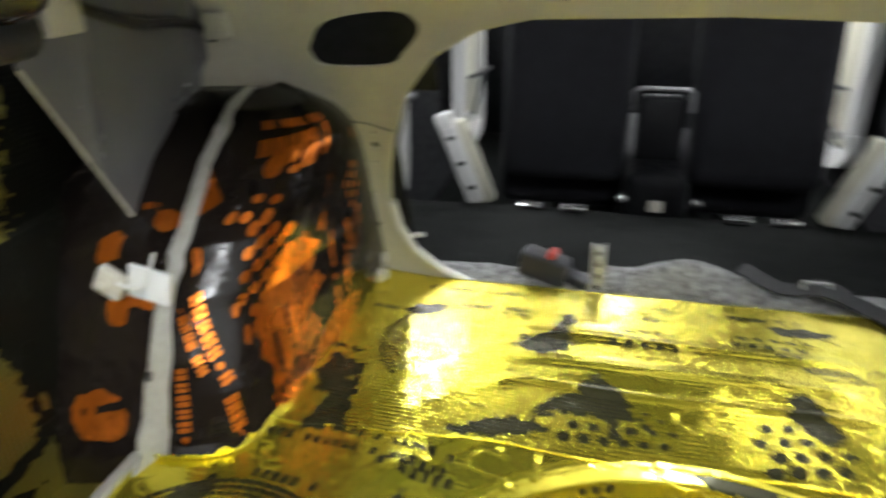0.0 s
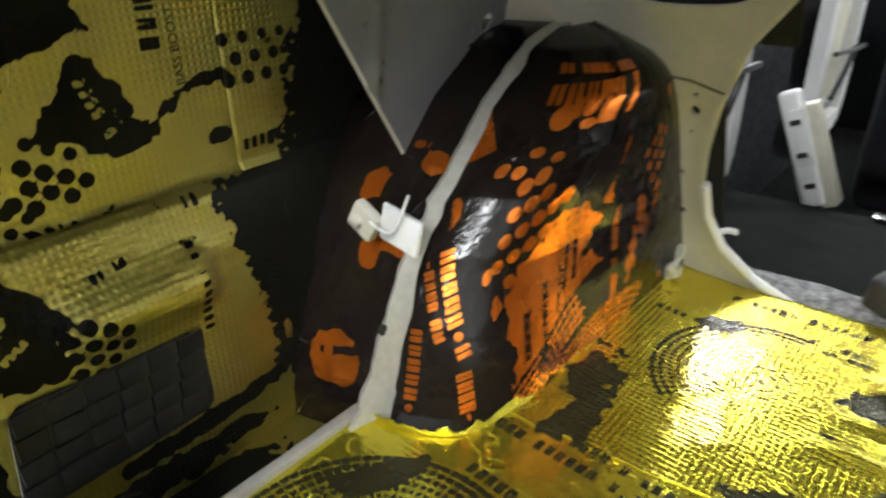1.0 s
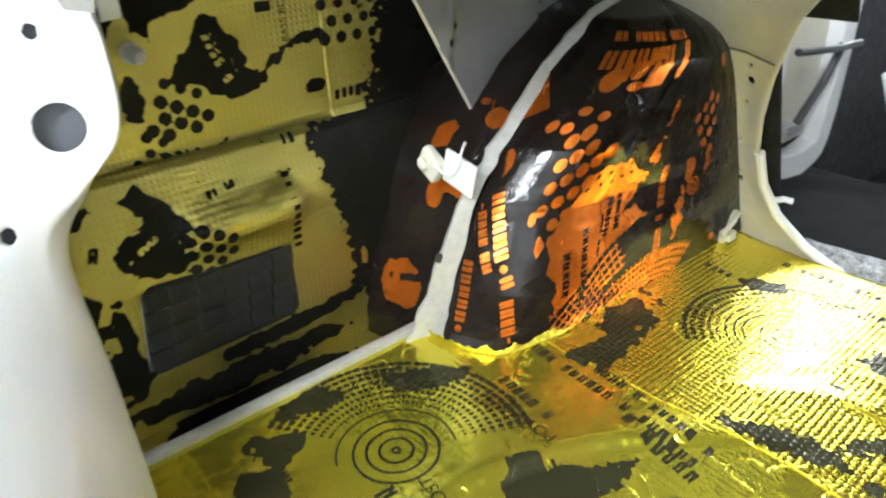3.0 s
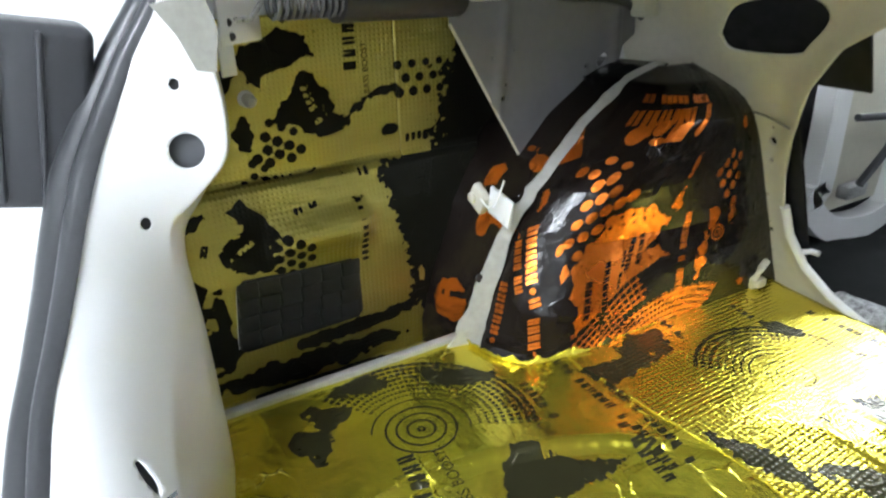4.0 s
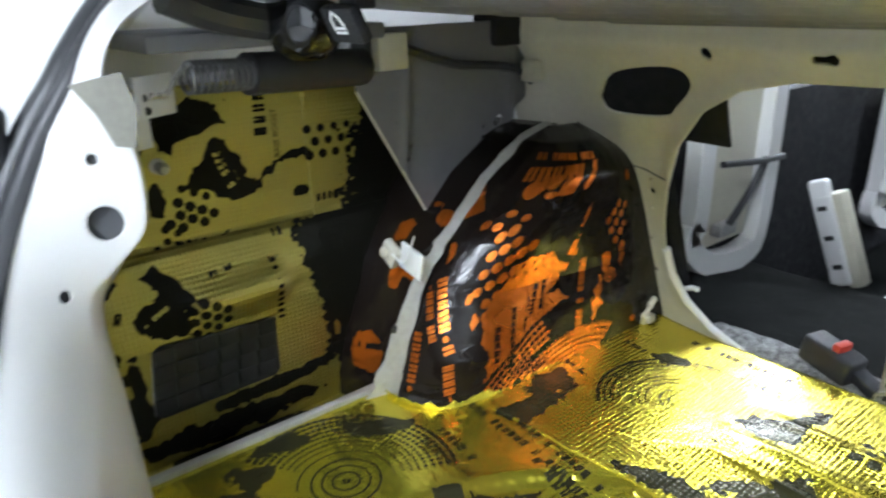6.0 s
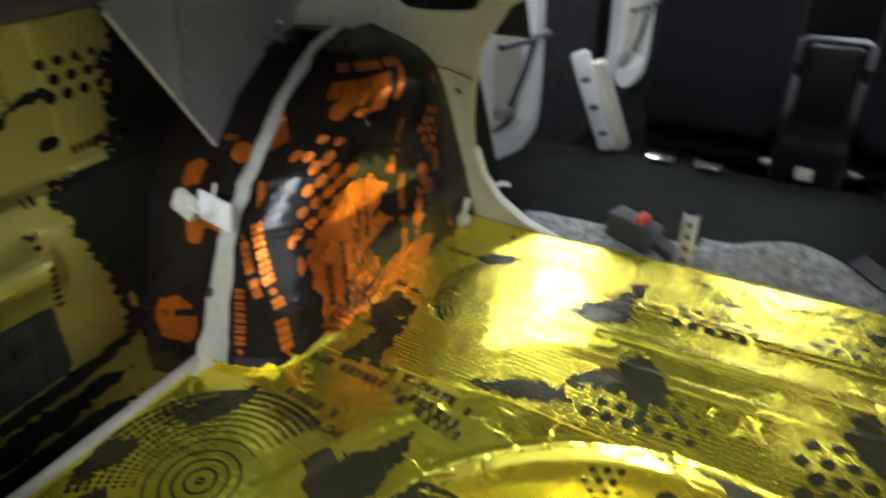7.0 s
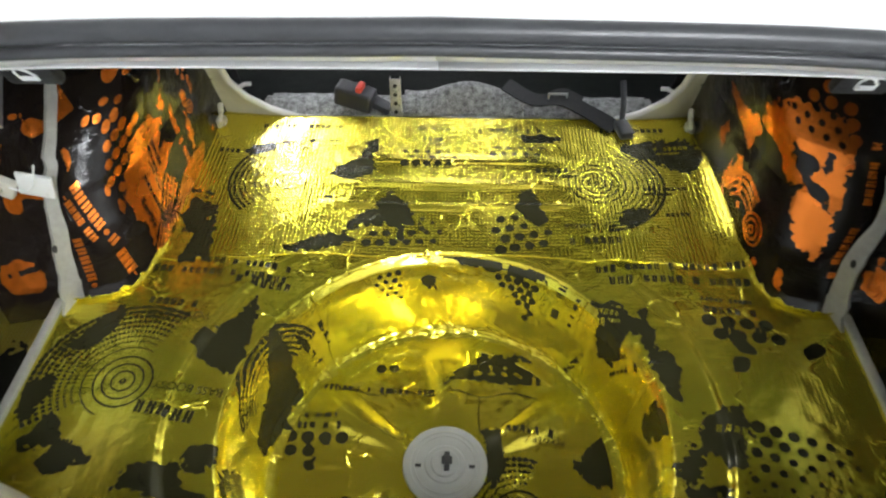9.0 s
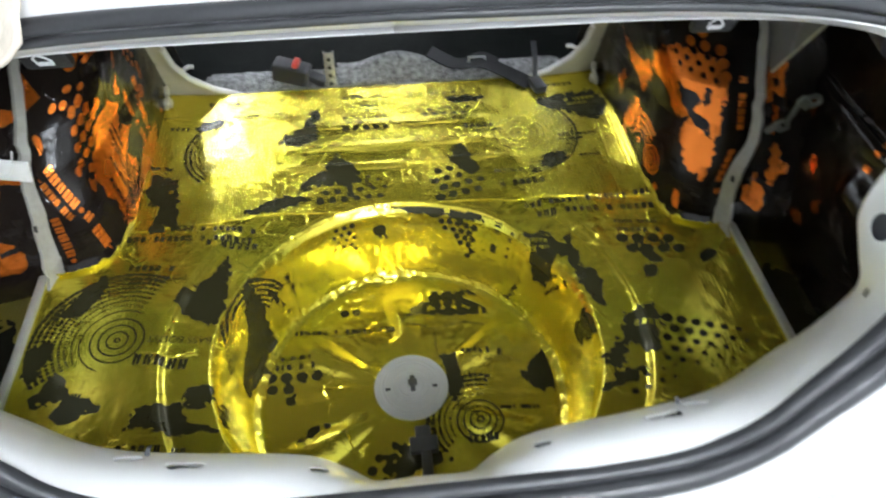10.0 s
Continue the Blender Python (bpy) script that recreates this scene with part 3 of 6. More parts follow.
    return most(
        np.minimum(torn, -clear + 0.0002),
        # rings with arcs of dashes
        rings(x, y, -0.478, 0.34, (0.004, 0.017, 0.03, 0.043), 0.0032),
        arcs(x, y, -0.478, 0.34, (0.06,), 0.0024, 60, 250),
        fan(x, y, -0.478, 0.34, 0.072, 0.14, 0.0097, 62, 215, 4.2),
        rings(x, y, 0.277, 0.80, (0.004, 0.016, 0.028, 0.041, 0.054), 0.003),
        arcs(x, y, 0.277, 0.80, (0.067, 0.077), 0.0024, -60, 78),
        fan(x, y, 0.277, 0.80, 0.088, 0.135, 0.0095, -88, 60, 4.2),
        rings(x, y, -0.31, 0.80, (0.004, 0.017, 0.03), 0.0028),
        arcs(x, y, -0.31, 0.80, (0.05, 0.06, 0.07), 0.0024, 95, 240),
        fan(x, y, -0.31, 0.80, 0.08, 0.125, 0.0095, 80, 230, 4.6),
        # dots
        dots(x, y, 0.09, 0.635, 4, 4, 0.026, 0.0105, 10, 0.3), dots(x, y, -0.15, 0.645, 6, 3, 0.024, 0.009, 4, 0.4), dots(x, y, -0.09, 0.66, 3, 3, 0.022, 0.008, 30, 0.4),
        dots(x, y, -0.095, 0.85, 5, 3, 0.022, 0.0085, 0, 0.3), dots(x, y, 0.08, 0.885, 5, 2, 0.022, 0.008, 0, 0.3),
        dots(x, y, 0.44, 0.29, 6, 5, 0.0235, 0.0098, -18, 0.55, down=True), dots(x, y, 0.35, 0.165, 4, 2, 0.022, 0.006, 10, 0.5),
        dots(x, y, 0.415, 0.477, 4, 2, 0.029, 0.0118, -6, 0.05, down=True), bars(x, y, 0.43, 0.46, -6, 0.022, "x x", 0.9), blob(x, y, 0.455, 0.43, 0.02, 0.012, -40, 36, 0.6),
        # lettering: the makers' lines as blocks
        bars(x, y, -0.505, 0.566, -3, 0.016, "xxx xxxxxx x xxxxxx"), bars(x, y, -0.43, 0.588, -4, 0.015, "xxxx x xxxxx x"), bars(x, y, -0.36, 0.548, -6, 0.018, "x xxxxx"),
        bars(x, y, -0.49, 0.497, -6, 0.016, "xxxxx x"), bars(x, y, -0.448, 0.3, -6, 0.023, "xxxxx"), bars(x, y, -0.56, 0.245, -6, 0.008, "xxxxxxxx"), bars(x, y, -0.53, 0.222, -6, 0.01, "xxx xxx"),
        bars(x, y, 0.16, 0.835, 0, 0.018, "xxxxx"), bars(x, y, 0.18, 0.818, 0, 0.008, "xxxx xxxxx"), bars(x, y, 0.21, 0.652, 0, 0.018, "x xxxxx"),
        bars(x, y, 0.25, 0.59, 0, 0.016, "xxx xxxxx x xxxxx xxxx"), bars(x, y, 0.27, 0.567, -3, 0.018, "xxx xxxxx x xxxxx"), bars(x, y, 0.41, 0.5, -6, 0.016, "xxxxx x"), bars(x, y, 0.41, 0.522, -6, 0.01, "xxxxx xxxxx"),
        bars(x, y, 0.05, 0.962, 0, 0.016, "x xxxxx x x"), bars(x, y, 0.3, 0.965, 0, 0.016, "xxx x xxxxx"), bars(x, y, -0.4, 0.967, 0, 0.016, "x xxxxx xxxxxx"), bars(x, y, -0.1, 0.965, 0, 0.012, "x xxx xxxx"),
        bars(x, y, -0.22, 0.92, 180, 0.016, "xxxx x"), bars(x, y, -0.22, 0.905, 180, 0.009, "xxxx xxx"), bars(x, y, -0.02, 0.93, 180, 0.014, "xxxx x"), bars(x, y, -0.02, 0.915, 180, 0.01, "xxxxx"),
        bars(x, y, -0.47, 0.88, 0, 0.014, "xxxx"), bars(x, y, -0.445, 0.143, -4, 0.015, "x xxxx xx"), bars(x, y, -0.59, 0.39, 75, 0.012, "xxxx"), bars(x, y, -0.48, 0.65, 0, 0.012, "xxxxx"), bars(x, y, 0.36, 0.785, 0, 0.012, "xxxx xxxx"), bars(x, y, 0.36, 0.77, 0, 0.007, "xxxxxxxxxx"), bars(x, y, 0.39, 0.715, 0, 0.012, "xxxxx"),
        bars(x, y, -0.23, 0.745, 90, 0.014, "x"), bars(x, y, 0.13, 0.86, 0, 0.01, "xx xx"),
    )


ARCH_PLAN = [(-0.625, 0.1), (-0.625, 0.49), (-0.56, 0.5), (-0.52, 0.53), (-0.505, 0.58), (-0.497, 0.65), (-0.495, 1.0)]
FLOOR_EDGE = ARCH_PLAN + [(-x, y) for x, y in ARCH_PLAN[::-1]]


def floor_keep(x, y):
    return np.minimum(inside(x, y, FLOOR_EDGE), np.hypot(x - WX, y - WY) - 0.322)


def seam(x, y):
    """The line where the front mat laps over the rear ones."""
    return y - (0.60 + 0.01 * fbm(x * 8, x * 0 + 2.0, 31) + 0.03 * np.cos(x * 4))


boot_floor = thing("boot_floor", "stamped steel boot floor covered with gold foil damping mats", "boot floor", (0, 0, 0), kind="structure")
for nm, k, up in (("lap_mat", lambda x, y, z: np.minimum(floor_keep(x, y), seam(x, y) + 0.008), 0.0016),
                  ("wing_mat", lambda x, y, z: np.minimum(np.minimum(floor_keep(x, y), -seam(x, y)), 0.02 - x), 0.0),
                  ("flank_mat", lambda x, y, z: np.minimum(np.minimum(floor_keep(x, y), -seam(x, y)), x - 0.02), 0.0)):
    span = {"lap_mat": ((-0.5, 0.5), (0.56, 1.0)), "wing_mat": ((-0.63, 0.03), (0.1, 0.65)), "flank_mat": ((0.0, 0.63), (0.1, 0.65))}[nm]
    sheet("floor_mat", lambda a, b, up=up: (a, b, floor_z(a, b) + up), *span, (0.0019, 0.0019), [gold_front, front_ink] if nm == "lap_mat" else [gold, gold_ink], k, floor_ink, boot_floor, "gold foil mat with black print")

# the front edge rolls down over the seat rail
sheet("mat_edge", lambda a, b: (a, 1.0 + 0.02 * np.sin(b), floor_z(a, a * 0 + 1.0) - 0.02 * (1 - np.cos(b)) + 0.0016 + 0.001 * fbm(a * 40, b, 2)),
      (-0.5, 0.5), (0, 1.5), (0.005, 0.25), [gold_front, front_ink], None, None, boot_floor)

for side in (-1, 1):
    foot = np.array([tuple(p) for p in smooth_line([(-x, y, 0) for x, y in ARCH_PLAN[1:]], 8)])

    def foot_surf(a, w, side=side, foot=foot):
        k = np.arange(len(foot))
        x, y = np.interp(a, k, foot[:, 0]), np.interp(a, k, foot[:, 1])
        lift = 0.008 + 0.004 * vnoise(a * 0.9, a * 0, 231) + 0.002 * vnoise(a * 3.1, a * 0 + 4, 232)
        return side * (x - 0.004 + 0.005 * w), y - 0.004 * w * (y < 0.56), floor_z(side * x, y) + 0.001 + lift * w ** 1.6
    sheet("mat_lip", foot_surf, (0, len(foot) - 1), (0, 1), (0.33, 0.25), [gold], None, None, boot_floor, thick=0.0012, flip=side < 0)

well = thing("spare_wheel_well", "round spare wheel well lined with gold foil mats", "wheel well", (0, 0, 0), kind="structure")
WELL_R = [0.327, 0.318, 0.313, 0.309, 0.305, 0.300, 0.292, 0.279, 0.262]
WELL_Z = [-0.023, -0.036, -0.06, -0.10, -0.15, -0.182, -0.195, -0.2, -0.2005]


def wall_surf(th, w):
    k = np.linspace(0, 1, 9)
    front = np.clip(np.sin(np.radians(th)), 0, 1)
    r = np.interp(w, k, WELL_R) - 0.016 * front * w
    a = np.radians(th)
    r = r + 0.0011 * fbm(a * 4, w * 3, 12) + 0.0009 * fbm(a * 15, w * 9, 14) + 0.003 * np.abs(fbm(a * 5, w * 22, 15)) * np.clip(w * 4 - 1.8, 0, 1) + (0.0032 * fbm(a * 22, w * 9, 16) + 0.0016 * vnoise(a * 60, w * 14, 17)) * np.clip(w * 4 - 2.2, 0, 1)
    return WX + r * np.cos(a), WY + r * np.sin(a), np.interp(w, k, WELL_Z)


def wall_ink(x, y, z):
    th = np.degrees(np.arctan2(y - WY, x - WX))
    s = np.radians(th) * 0.31
    d = lambda deg: radians(deg) * 0.31
    shape = lambda pts: [(d(a), b) for a, b in pts]
    front = np.minimum(blot(s, z, shape([(93, -0.012), (60, -0.012), (58, -0.032), (66, -0.045), (73, -0.044), (85, -0.036), (92, -0.03)]), 41, 0.006), -bars(s, z, d(72), -0.016, -90, 0.012, "xxx"))
    return most(
        front, dots(s, z, d(61), -0.05, 5, 6, 0.0172, 0.0076, 0, 0.12, down=True, taper=1), dots(s, z, d(107), -0.045, 3, 5, 0.0165, 0.0062, 0, 0.3, down=True),
        blot(s, z, shape([(150, -0.012), (151, -0.1), (152, -0.19), (166, -0.195), (178, -0.19), (176, -0.137), (164, -0.11), (156, -0.04)]), 45, 0.008),
        np.minimum(blot(s, z, shape([(43, -0.01), (29, -0.01), (26, -0.05), (27, -0.085), (33, -0.1), (36, -0.06), (38, -0.04)]), 43, 0.007), -bars(s, z, d(36), -0.03, -40, 0.012, "xxxx")),
        bars(s, z, d(52.5), -0.01, -90, 0.016, "xxx xxxxx"), bars(s, z, d(46.5), -0.02, -90, 0.011, "xxxx xxxx"), bars(s, z, d(38), -0.12, -70, 0.014, "x xxxxx"),
        bars(s, z, d(19), -0.035, -60, 0.016, "x xxxxx"), bars(s, z, d(24), -0.04, -60, 0.01, "xxxxx xx"), blob(s, z, d(2), -0.05, 0.025, 0.04, 20, 44),
        bars(s, z, d(141), -0.165, 75, 0.015, "x xxxxxx"), bars(s, z, d(135), -0.14, 82, 0.013, "x xxxxx"), bars(s, z, d(145), -0.1, 80, 0.012, "x xxx"), blob(s, z, d(97), -0.075, 0.012, 0.022, 0, 47, 1.2, 90),
        fan(s, z, d(160), -0.13, 0.05, 0.12, 0.0095, 20, 160, 5.0), blob(s, z, d(-160), -0.09, 0.05, 0.06, 0, 46), bars(s, z, d(-40), -0.08, 0, 0.02, "x xxxxx"),
    )


for k, (a, b) in enumerate(((-88, 14), (13, 44), (43, 137), (136, 176), (175, 272))):
    lift = 0.0014 * (k % 2)
    sheet("wall_mat", lambda th, w, lift=lift: (lambda p: (p[0] * 1 - lift * np.cos(np.radians(th)), p[1] - lift * np.sin(np.radians(th)), p[2]))(wall_surf(th, w)),
          (a, b), (0, 1), (0.6, 0.0165), [gold, gold_ink], None, wall_ink, well, flip=True, real=(0.0054, 0.23))


def pan_z(x, y):
    r = np.hypot(x - WX, y - WY)
    th = np.arctan2(y - WY, x - WX)
    fade = np.clip((r - 0.075) * 14, 0, 1) * np.clip((0.27 - r) * 20, 0, 1)
    rib = 0.014 * np.clip(np.cos((th - math.pi / 2) * 6) - 0.35, 0, 1) ** 1.1 * fade
    crease = 0.0016 * np.abs(fbm(th * 7, r * 5, 34)) * fade
    return -0.2005 + rib + crease + 0.012 * np.clip((r - 0.22) / 0.06, 0, 1) ** 2 * 0.4 + wave(x, y, 1.8)


def pan_ink(x, y, z):
    cap = blot(x, y, [(-0.007, 0.467), (0.015, 0.5), (0.066, 0.545), (0.15, 0.537), (0.171, 0.476), (0.098, 0.465), (0.058, 0.485), (0.025, 0.48)], 51, 0.007)
    cap = np.minimum(cap, -np.where(x > 0.05, 1, 0) * (0.0035 + 0 * x) * (np.abs(np.sin(x * 120) * np.sin(y * 120)) < 0.12))
    return most(
        cap, dots(x, y, 0.06, 0.525, 5, 3, 0.0215, 0.0085, -3, 0.1, down=True), dots(x, y, -0.122, 0.503, 2, 1, 0.023, 0.0095, 6),
        blot(x, y, [(0.212, 0.32), (0.258, 0.373), (0.272, 0.445), (0.29, 0.407), (0.292, 0.325), (0.293, 0.285), (0.238, 0.288)], 52, 0.01),
        blot(x, y, [(0.057, 0.383), (0.092, 0.38), (0.1, 0.319), (0.08, 0.27), (0.066, 0.318), (0.07, 0.35)], 53, 0.006),
        bars(x, y, -0.225, 0.462, -2, 0.015, "xxxxxx x xxxxx xxx"), bars(x, y, -0.272, 0.402, 0, 0.011, "xxxx xxxxx"), bars(x, y, -0.27, 0.384, 0, 0.015, "xxxx x x"),
        dots(x, y, -0.264, 0.362, 4, 1, 0.029, 0.0112), dots(x, y, -0.26, 0.337, 2, 1, 0.03, 0.0105), bars(x, y, -0.24, 0.357, 0, 0.02, "x x"), blob(x, y, -0.225, 0.31, 0.01, 0.018, 0, 56, 0.9, 70),
        bars(x, y, 0.1, 0.388, -8, 0.016, "xxxxx x"), rings(x, y, 0.12, 0.235, (0.006, 0.018, 0.03, 0.042), 0.004), fan(x, y, 0.12, 0.235, 0.055, 0.1, 0.0105, 70, 215, 6),
        blob(x, y, -0.01, 0.17, 0.05, 0.03, 0, 54), dots(x, y, -0.08, 0.16, 4, 2, 0.026, 0.009, 0, 0.2), bars(x, y, 0.15, 0.2, 180, 0.016, "xxxxx"), blob(x, y, -0.19, 0.24, 0.03, 0.012, 30, 55), bars(x, y, 0.16, 0.26, -6, 0.01, "xxxx xxxxx"),
    )


for nm, k, up in (("pan_mat", lambda x, y, z: np.minimum(0.272 - np.hypot(x - WX, y - WY), 0.456 + 0.01 * fbm(x * 9, x * 0, 5) - y), 0.0012),
                  ("pan_mat", lambda x, y, z: np.minimum(0.272 - np.hypot(x - WX, y - WY), y - 0.45 - 0.01 * fbm(x * 9, x * 0, 5)), 0.0)):
    sheet(nm, lambda a, b, up=up: (a, b, pan_z(a, b) + up), (-0.275, 0.275), (0.03, 0.58), (0.0034, 0.0034), [gold, gold_ink], k, pan_ink, well)

for name, line in (("rim_seam", [wall_surf(np.float64(a), np.float64(0.02)) for a in range(28, 158, 3)]),
                   ("wall_seam", [wall_surf(np.float64(129 + 13 * k / 9), np.float64(0.03 + 0.09 * k)) for k in range(10)]),
                   ("wall_seam", [wall_surf(np.float64(40 - 14 * k / 9), np.float64(0.03 + 0.09 * k)) for k in range(10)]),
                   ("pan_seam", [(0.056 + 0.001 * math.sin(k), 0.45 - 0.008 * k, float(pan_z(np.float64(0.056), np.float64(0.45 - 0.008 * k))) + 0.001) for k in range(9)]),
                   ("pan_seam", [(-0.2 + 0.02 * k, 0.453 + 0.006 * math.sin(k * 1.3), float(pan_z(np.float64(-0.2 + 0.02 * k), np.float64(0.453))) + 0.0008) for k in range(19)])):
    bm = bmesh.new()
    tube(bm, [(float(p[0]) * (0.996 if "pan" not in name else 1), WY + (float(p[1]) - WY) * (0.996 if "pan" not in name else 1), float(p[2])) for p in line], 0.0011, 6)
    part(name, bm, gold_ink, well, "dark cut edge of a mat")

# printed words on the mats
def words(text, x, y, size, rot, z, parent, mat):
    cu = bpy.data.curves.new("lettering", "FONT")
    cu.body, cu.size, cu.align_x, cu.align_y = text, size, "CENTER", "CENTER"
    cu.fill_mode = "FRONT"
    tmp = new("lettering", cu)
    me = bpy.data.meshes.new_from_object(tmp.evaluated_get(bpy.context.evaluated_depsgraph_get()))
    bpy.data.objects.remove(tmp)
    ob = link_mesh("lettering", me, mat, parent, smooth=False)
    ob.matrix_local = pose(x, y, z, 0, 0, rot)
    return ob


for text, x, y, size, rot in (("POWER OF", -0.43, 0.463, 0.02, 180), ("BASS BOOST", -0.375, 0.328, 0.019, 172), ("POWER OF", 0.25, 0.678, 0.018, 0)):
    words(text, x, y, size, rot, 0.0052, boot_floor, gold_ink)
words("POWER OF", 0.16, 0.366, 0.016, 172, -0.194, well, gold_ink)

# ---------------------------------------------------------------- retainer disc and clamp in the well
disc = thing("retainer_disc", "round white plastic spare wheel retainer with a slot", "retainer", (0, 0.317, -0.197))
bm = bmesh.new()
lathe(bm, [(0.07, 0.0), (0.07, 0.002), (0.0675, 0.0042), (0.058, 0.0045), (0.056, 0.003), (0.034, 0.003), (0.032, 0.0055), (0.025, 0.006)], 48)
part("plate", bm, worn(material("dull_white_plastic", (0.29, 0.29, 0.275), 0.45), 20, 0.08, 0.05), disc)
bm = bmesh.new()
lathe(bm, [(0.024, 0.005), (0.024, 0.009), (0.022, 0.0105), (0.01, 0.0105)], 32)
part("hub", bm, bpy.data.materials["dull_white_plastic"], disc)
bm = bmesh.new()
box(bm, (0.003, 0.002, 0.0108), (0.009, 0.034, 0.0012), 0.0004)
box(bm, (0.003, 0.004, 0.0109), (0.017, 0.014, 0.0012), 0.0004)
part("key_slot", bm, shadow_hole, disc)
bm = bmesh.new()
tube(bm, [(0.0505 * math.cos(k * math.pi / 24), 0.0505 * math.sin(k * math.pi / 24), 0.0036) for k in range(48)], 0.0013, 6, closed=True)
part("ridge", bm, bpy.data.materials["dull_white_plastic"], disc)
for sx in (-0.045, 0.045):
    bm = bmesh.new()
    box(bm, (sx, -0.003, 0.0036), (0.011, 0.006, 0.0012), 0.0005)
    part("slot", bm, shadow_hole, disc)

clamp = thing("drain_clamp", "black plastic clamp on the well floor behind the disc", "clamp", (0.013, 0.195, -0.198))
bm = bmesh.new()
box(bm, (0, 0, 0.008), (0.05, 0.03, 0.016), 0.004)
box(bm, (0, 0.022, 0.006), (0.028, 0.03, 0.01), 0.003)
part("base", bm, plastic, clamp)
bm = bmesh.new()
box(bm, (0.003, -0.06, 0.008), (0.018, 0.1, 0.012), 0.003)
part("strap", bm, plastic, clamp)

# ---------------------------------------------------------------- wheel arches
STRIP_Z = [-0.02, 0.01, 0.097, 0.164, 0.218, 0.293, 0.344, 0.362]
STRIP_Y = [0.505, 0.51, 0.541, 0.575, 0.617, 0.691, 0.767, 0.83]


LIP_Z = [-0.02, 0.01, 0.04, 0.104, 0.171, 0.2, 0.226, 0.282, 0.318, 0.343, 0.362]
LIP_Y = [0.51, 0.515, 0.52, 0.54, 0.572, 0.594, 0.622, 0.678, 0.728, 0.773, 0.832]


def flare(side, z):
    """The filler side's flange leans outwards as it rises."""
    return np.interp(z, [0.0, 0.08, 0.146, 0.29, 0.36], [0.0, 0.006, 0.038, 0.066, 0.07]) * (side > 0)


def arch_surf(side):
    def f(s, z):
        ys = np.interp(z, STRIP_Z, STRIP_Y)
        ye = 1.02 - 0.38 * z - 0.004
        lean = np.interp(z, [0, 0.06, 0.1, 0.15, 0.2, 0.25, 0.3, 0.325, 0.345, 0.36], [-0.004, -0.005, 0.004, 0.016, 0.010, 0.003, 0.0, 0.012, 0.04, 0.095])
        g0 = np.clip((s - 0.42) / 0.58, 0, 1)
        g0 = g0 * g0 * (3 - 2 * g0)
        lean = lean * (1 - g0) + g0 * (np.interp(z, [0.25, 0.28, 0.30, 0.318, 0.33, 0.345, 0.36], [0, 0.002, 0.006, 0.018, 0.032, 0.065, 0.105]) - 0.008)
        xi = 0.497 + lean
        run = np.minimum(np.interp(z, [0, 0.1, 0.16, 0.22, 0.3, 0.36], [0.13, 0.142, 0.145, 0.122, 0.102, 0.05]), (ye - ys) * 0.7)
        # a rounded corner, then along the side
        c = np.clip(s / 0.42, 0, 1) * (math.pi / 2)
        edge = 0.606 + flare(side, z)
        x = edge - (edge - xi) * np.clip(np.sin(c), 0, 1) ** 0.9
        y = ys + run * np.clip(1 - np.cos(c), 0, 1) ** 0.9
        g = np.clip((s - 0.42) / 0.58, 0, 1)
        y = np.where(s > 0.42, ys + run + (ye - ys - run) * g, y)
        x = x - 0.008 * np.sin(g * math.pi) * np.clip(z / 0.1, 0, 1)
        x = x + 0.0012 * fbm(s * 9, z * 18, 61) + 0.0003 * fbm(s * 40, z * 60, 63)
        return side * x, y, z + 0 * s
    return f


LEAF = [(0.14, -0.01), (0.1385, 0.012), (0.1334, 0.04), (0.1201, 0.0695), (0.1164, 0.095), (0.1035, 0.1194), (0.1139, 0.1375), (0.1259, 0.155), (0.1328, 0.1706), (0.1368, 0.1856), (0.1576, 0.1962), (0.1995, 0.1931), (0.2133, 0.1819),
        (0.2507, 0.1669), (0.2357, 0.155), (0.2335, 0.1387), (0.2599, 0.1138), (0.2271, 0.1025), (0.215, 0.092), (0.228, 0.079), (0.235, 0.062), (0.215, 0.045), (0.2, 0.02), (0.185, -0.01)]


DOTS = [(-1, -1), (-1, 0), (0, 0), (1, 0), (2, 0), (0, 1), (1, 1), (2, 1), (3, 1), (4, 1), (1, 2), (2, 2), (3, 2), (2, 3), (3, 3), (0, -1), (1, -1), (2, -1), (0, -2), (1, -2)]


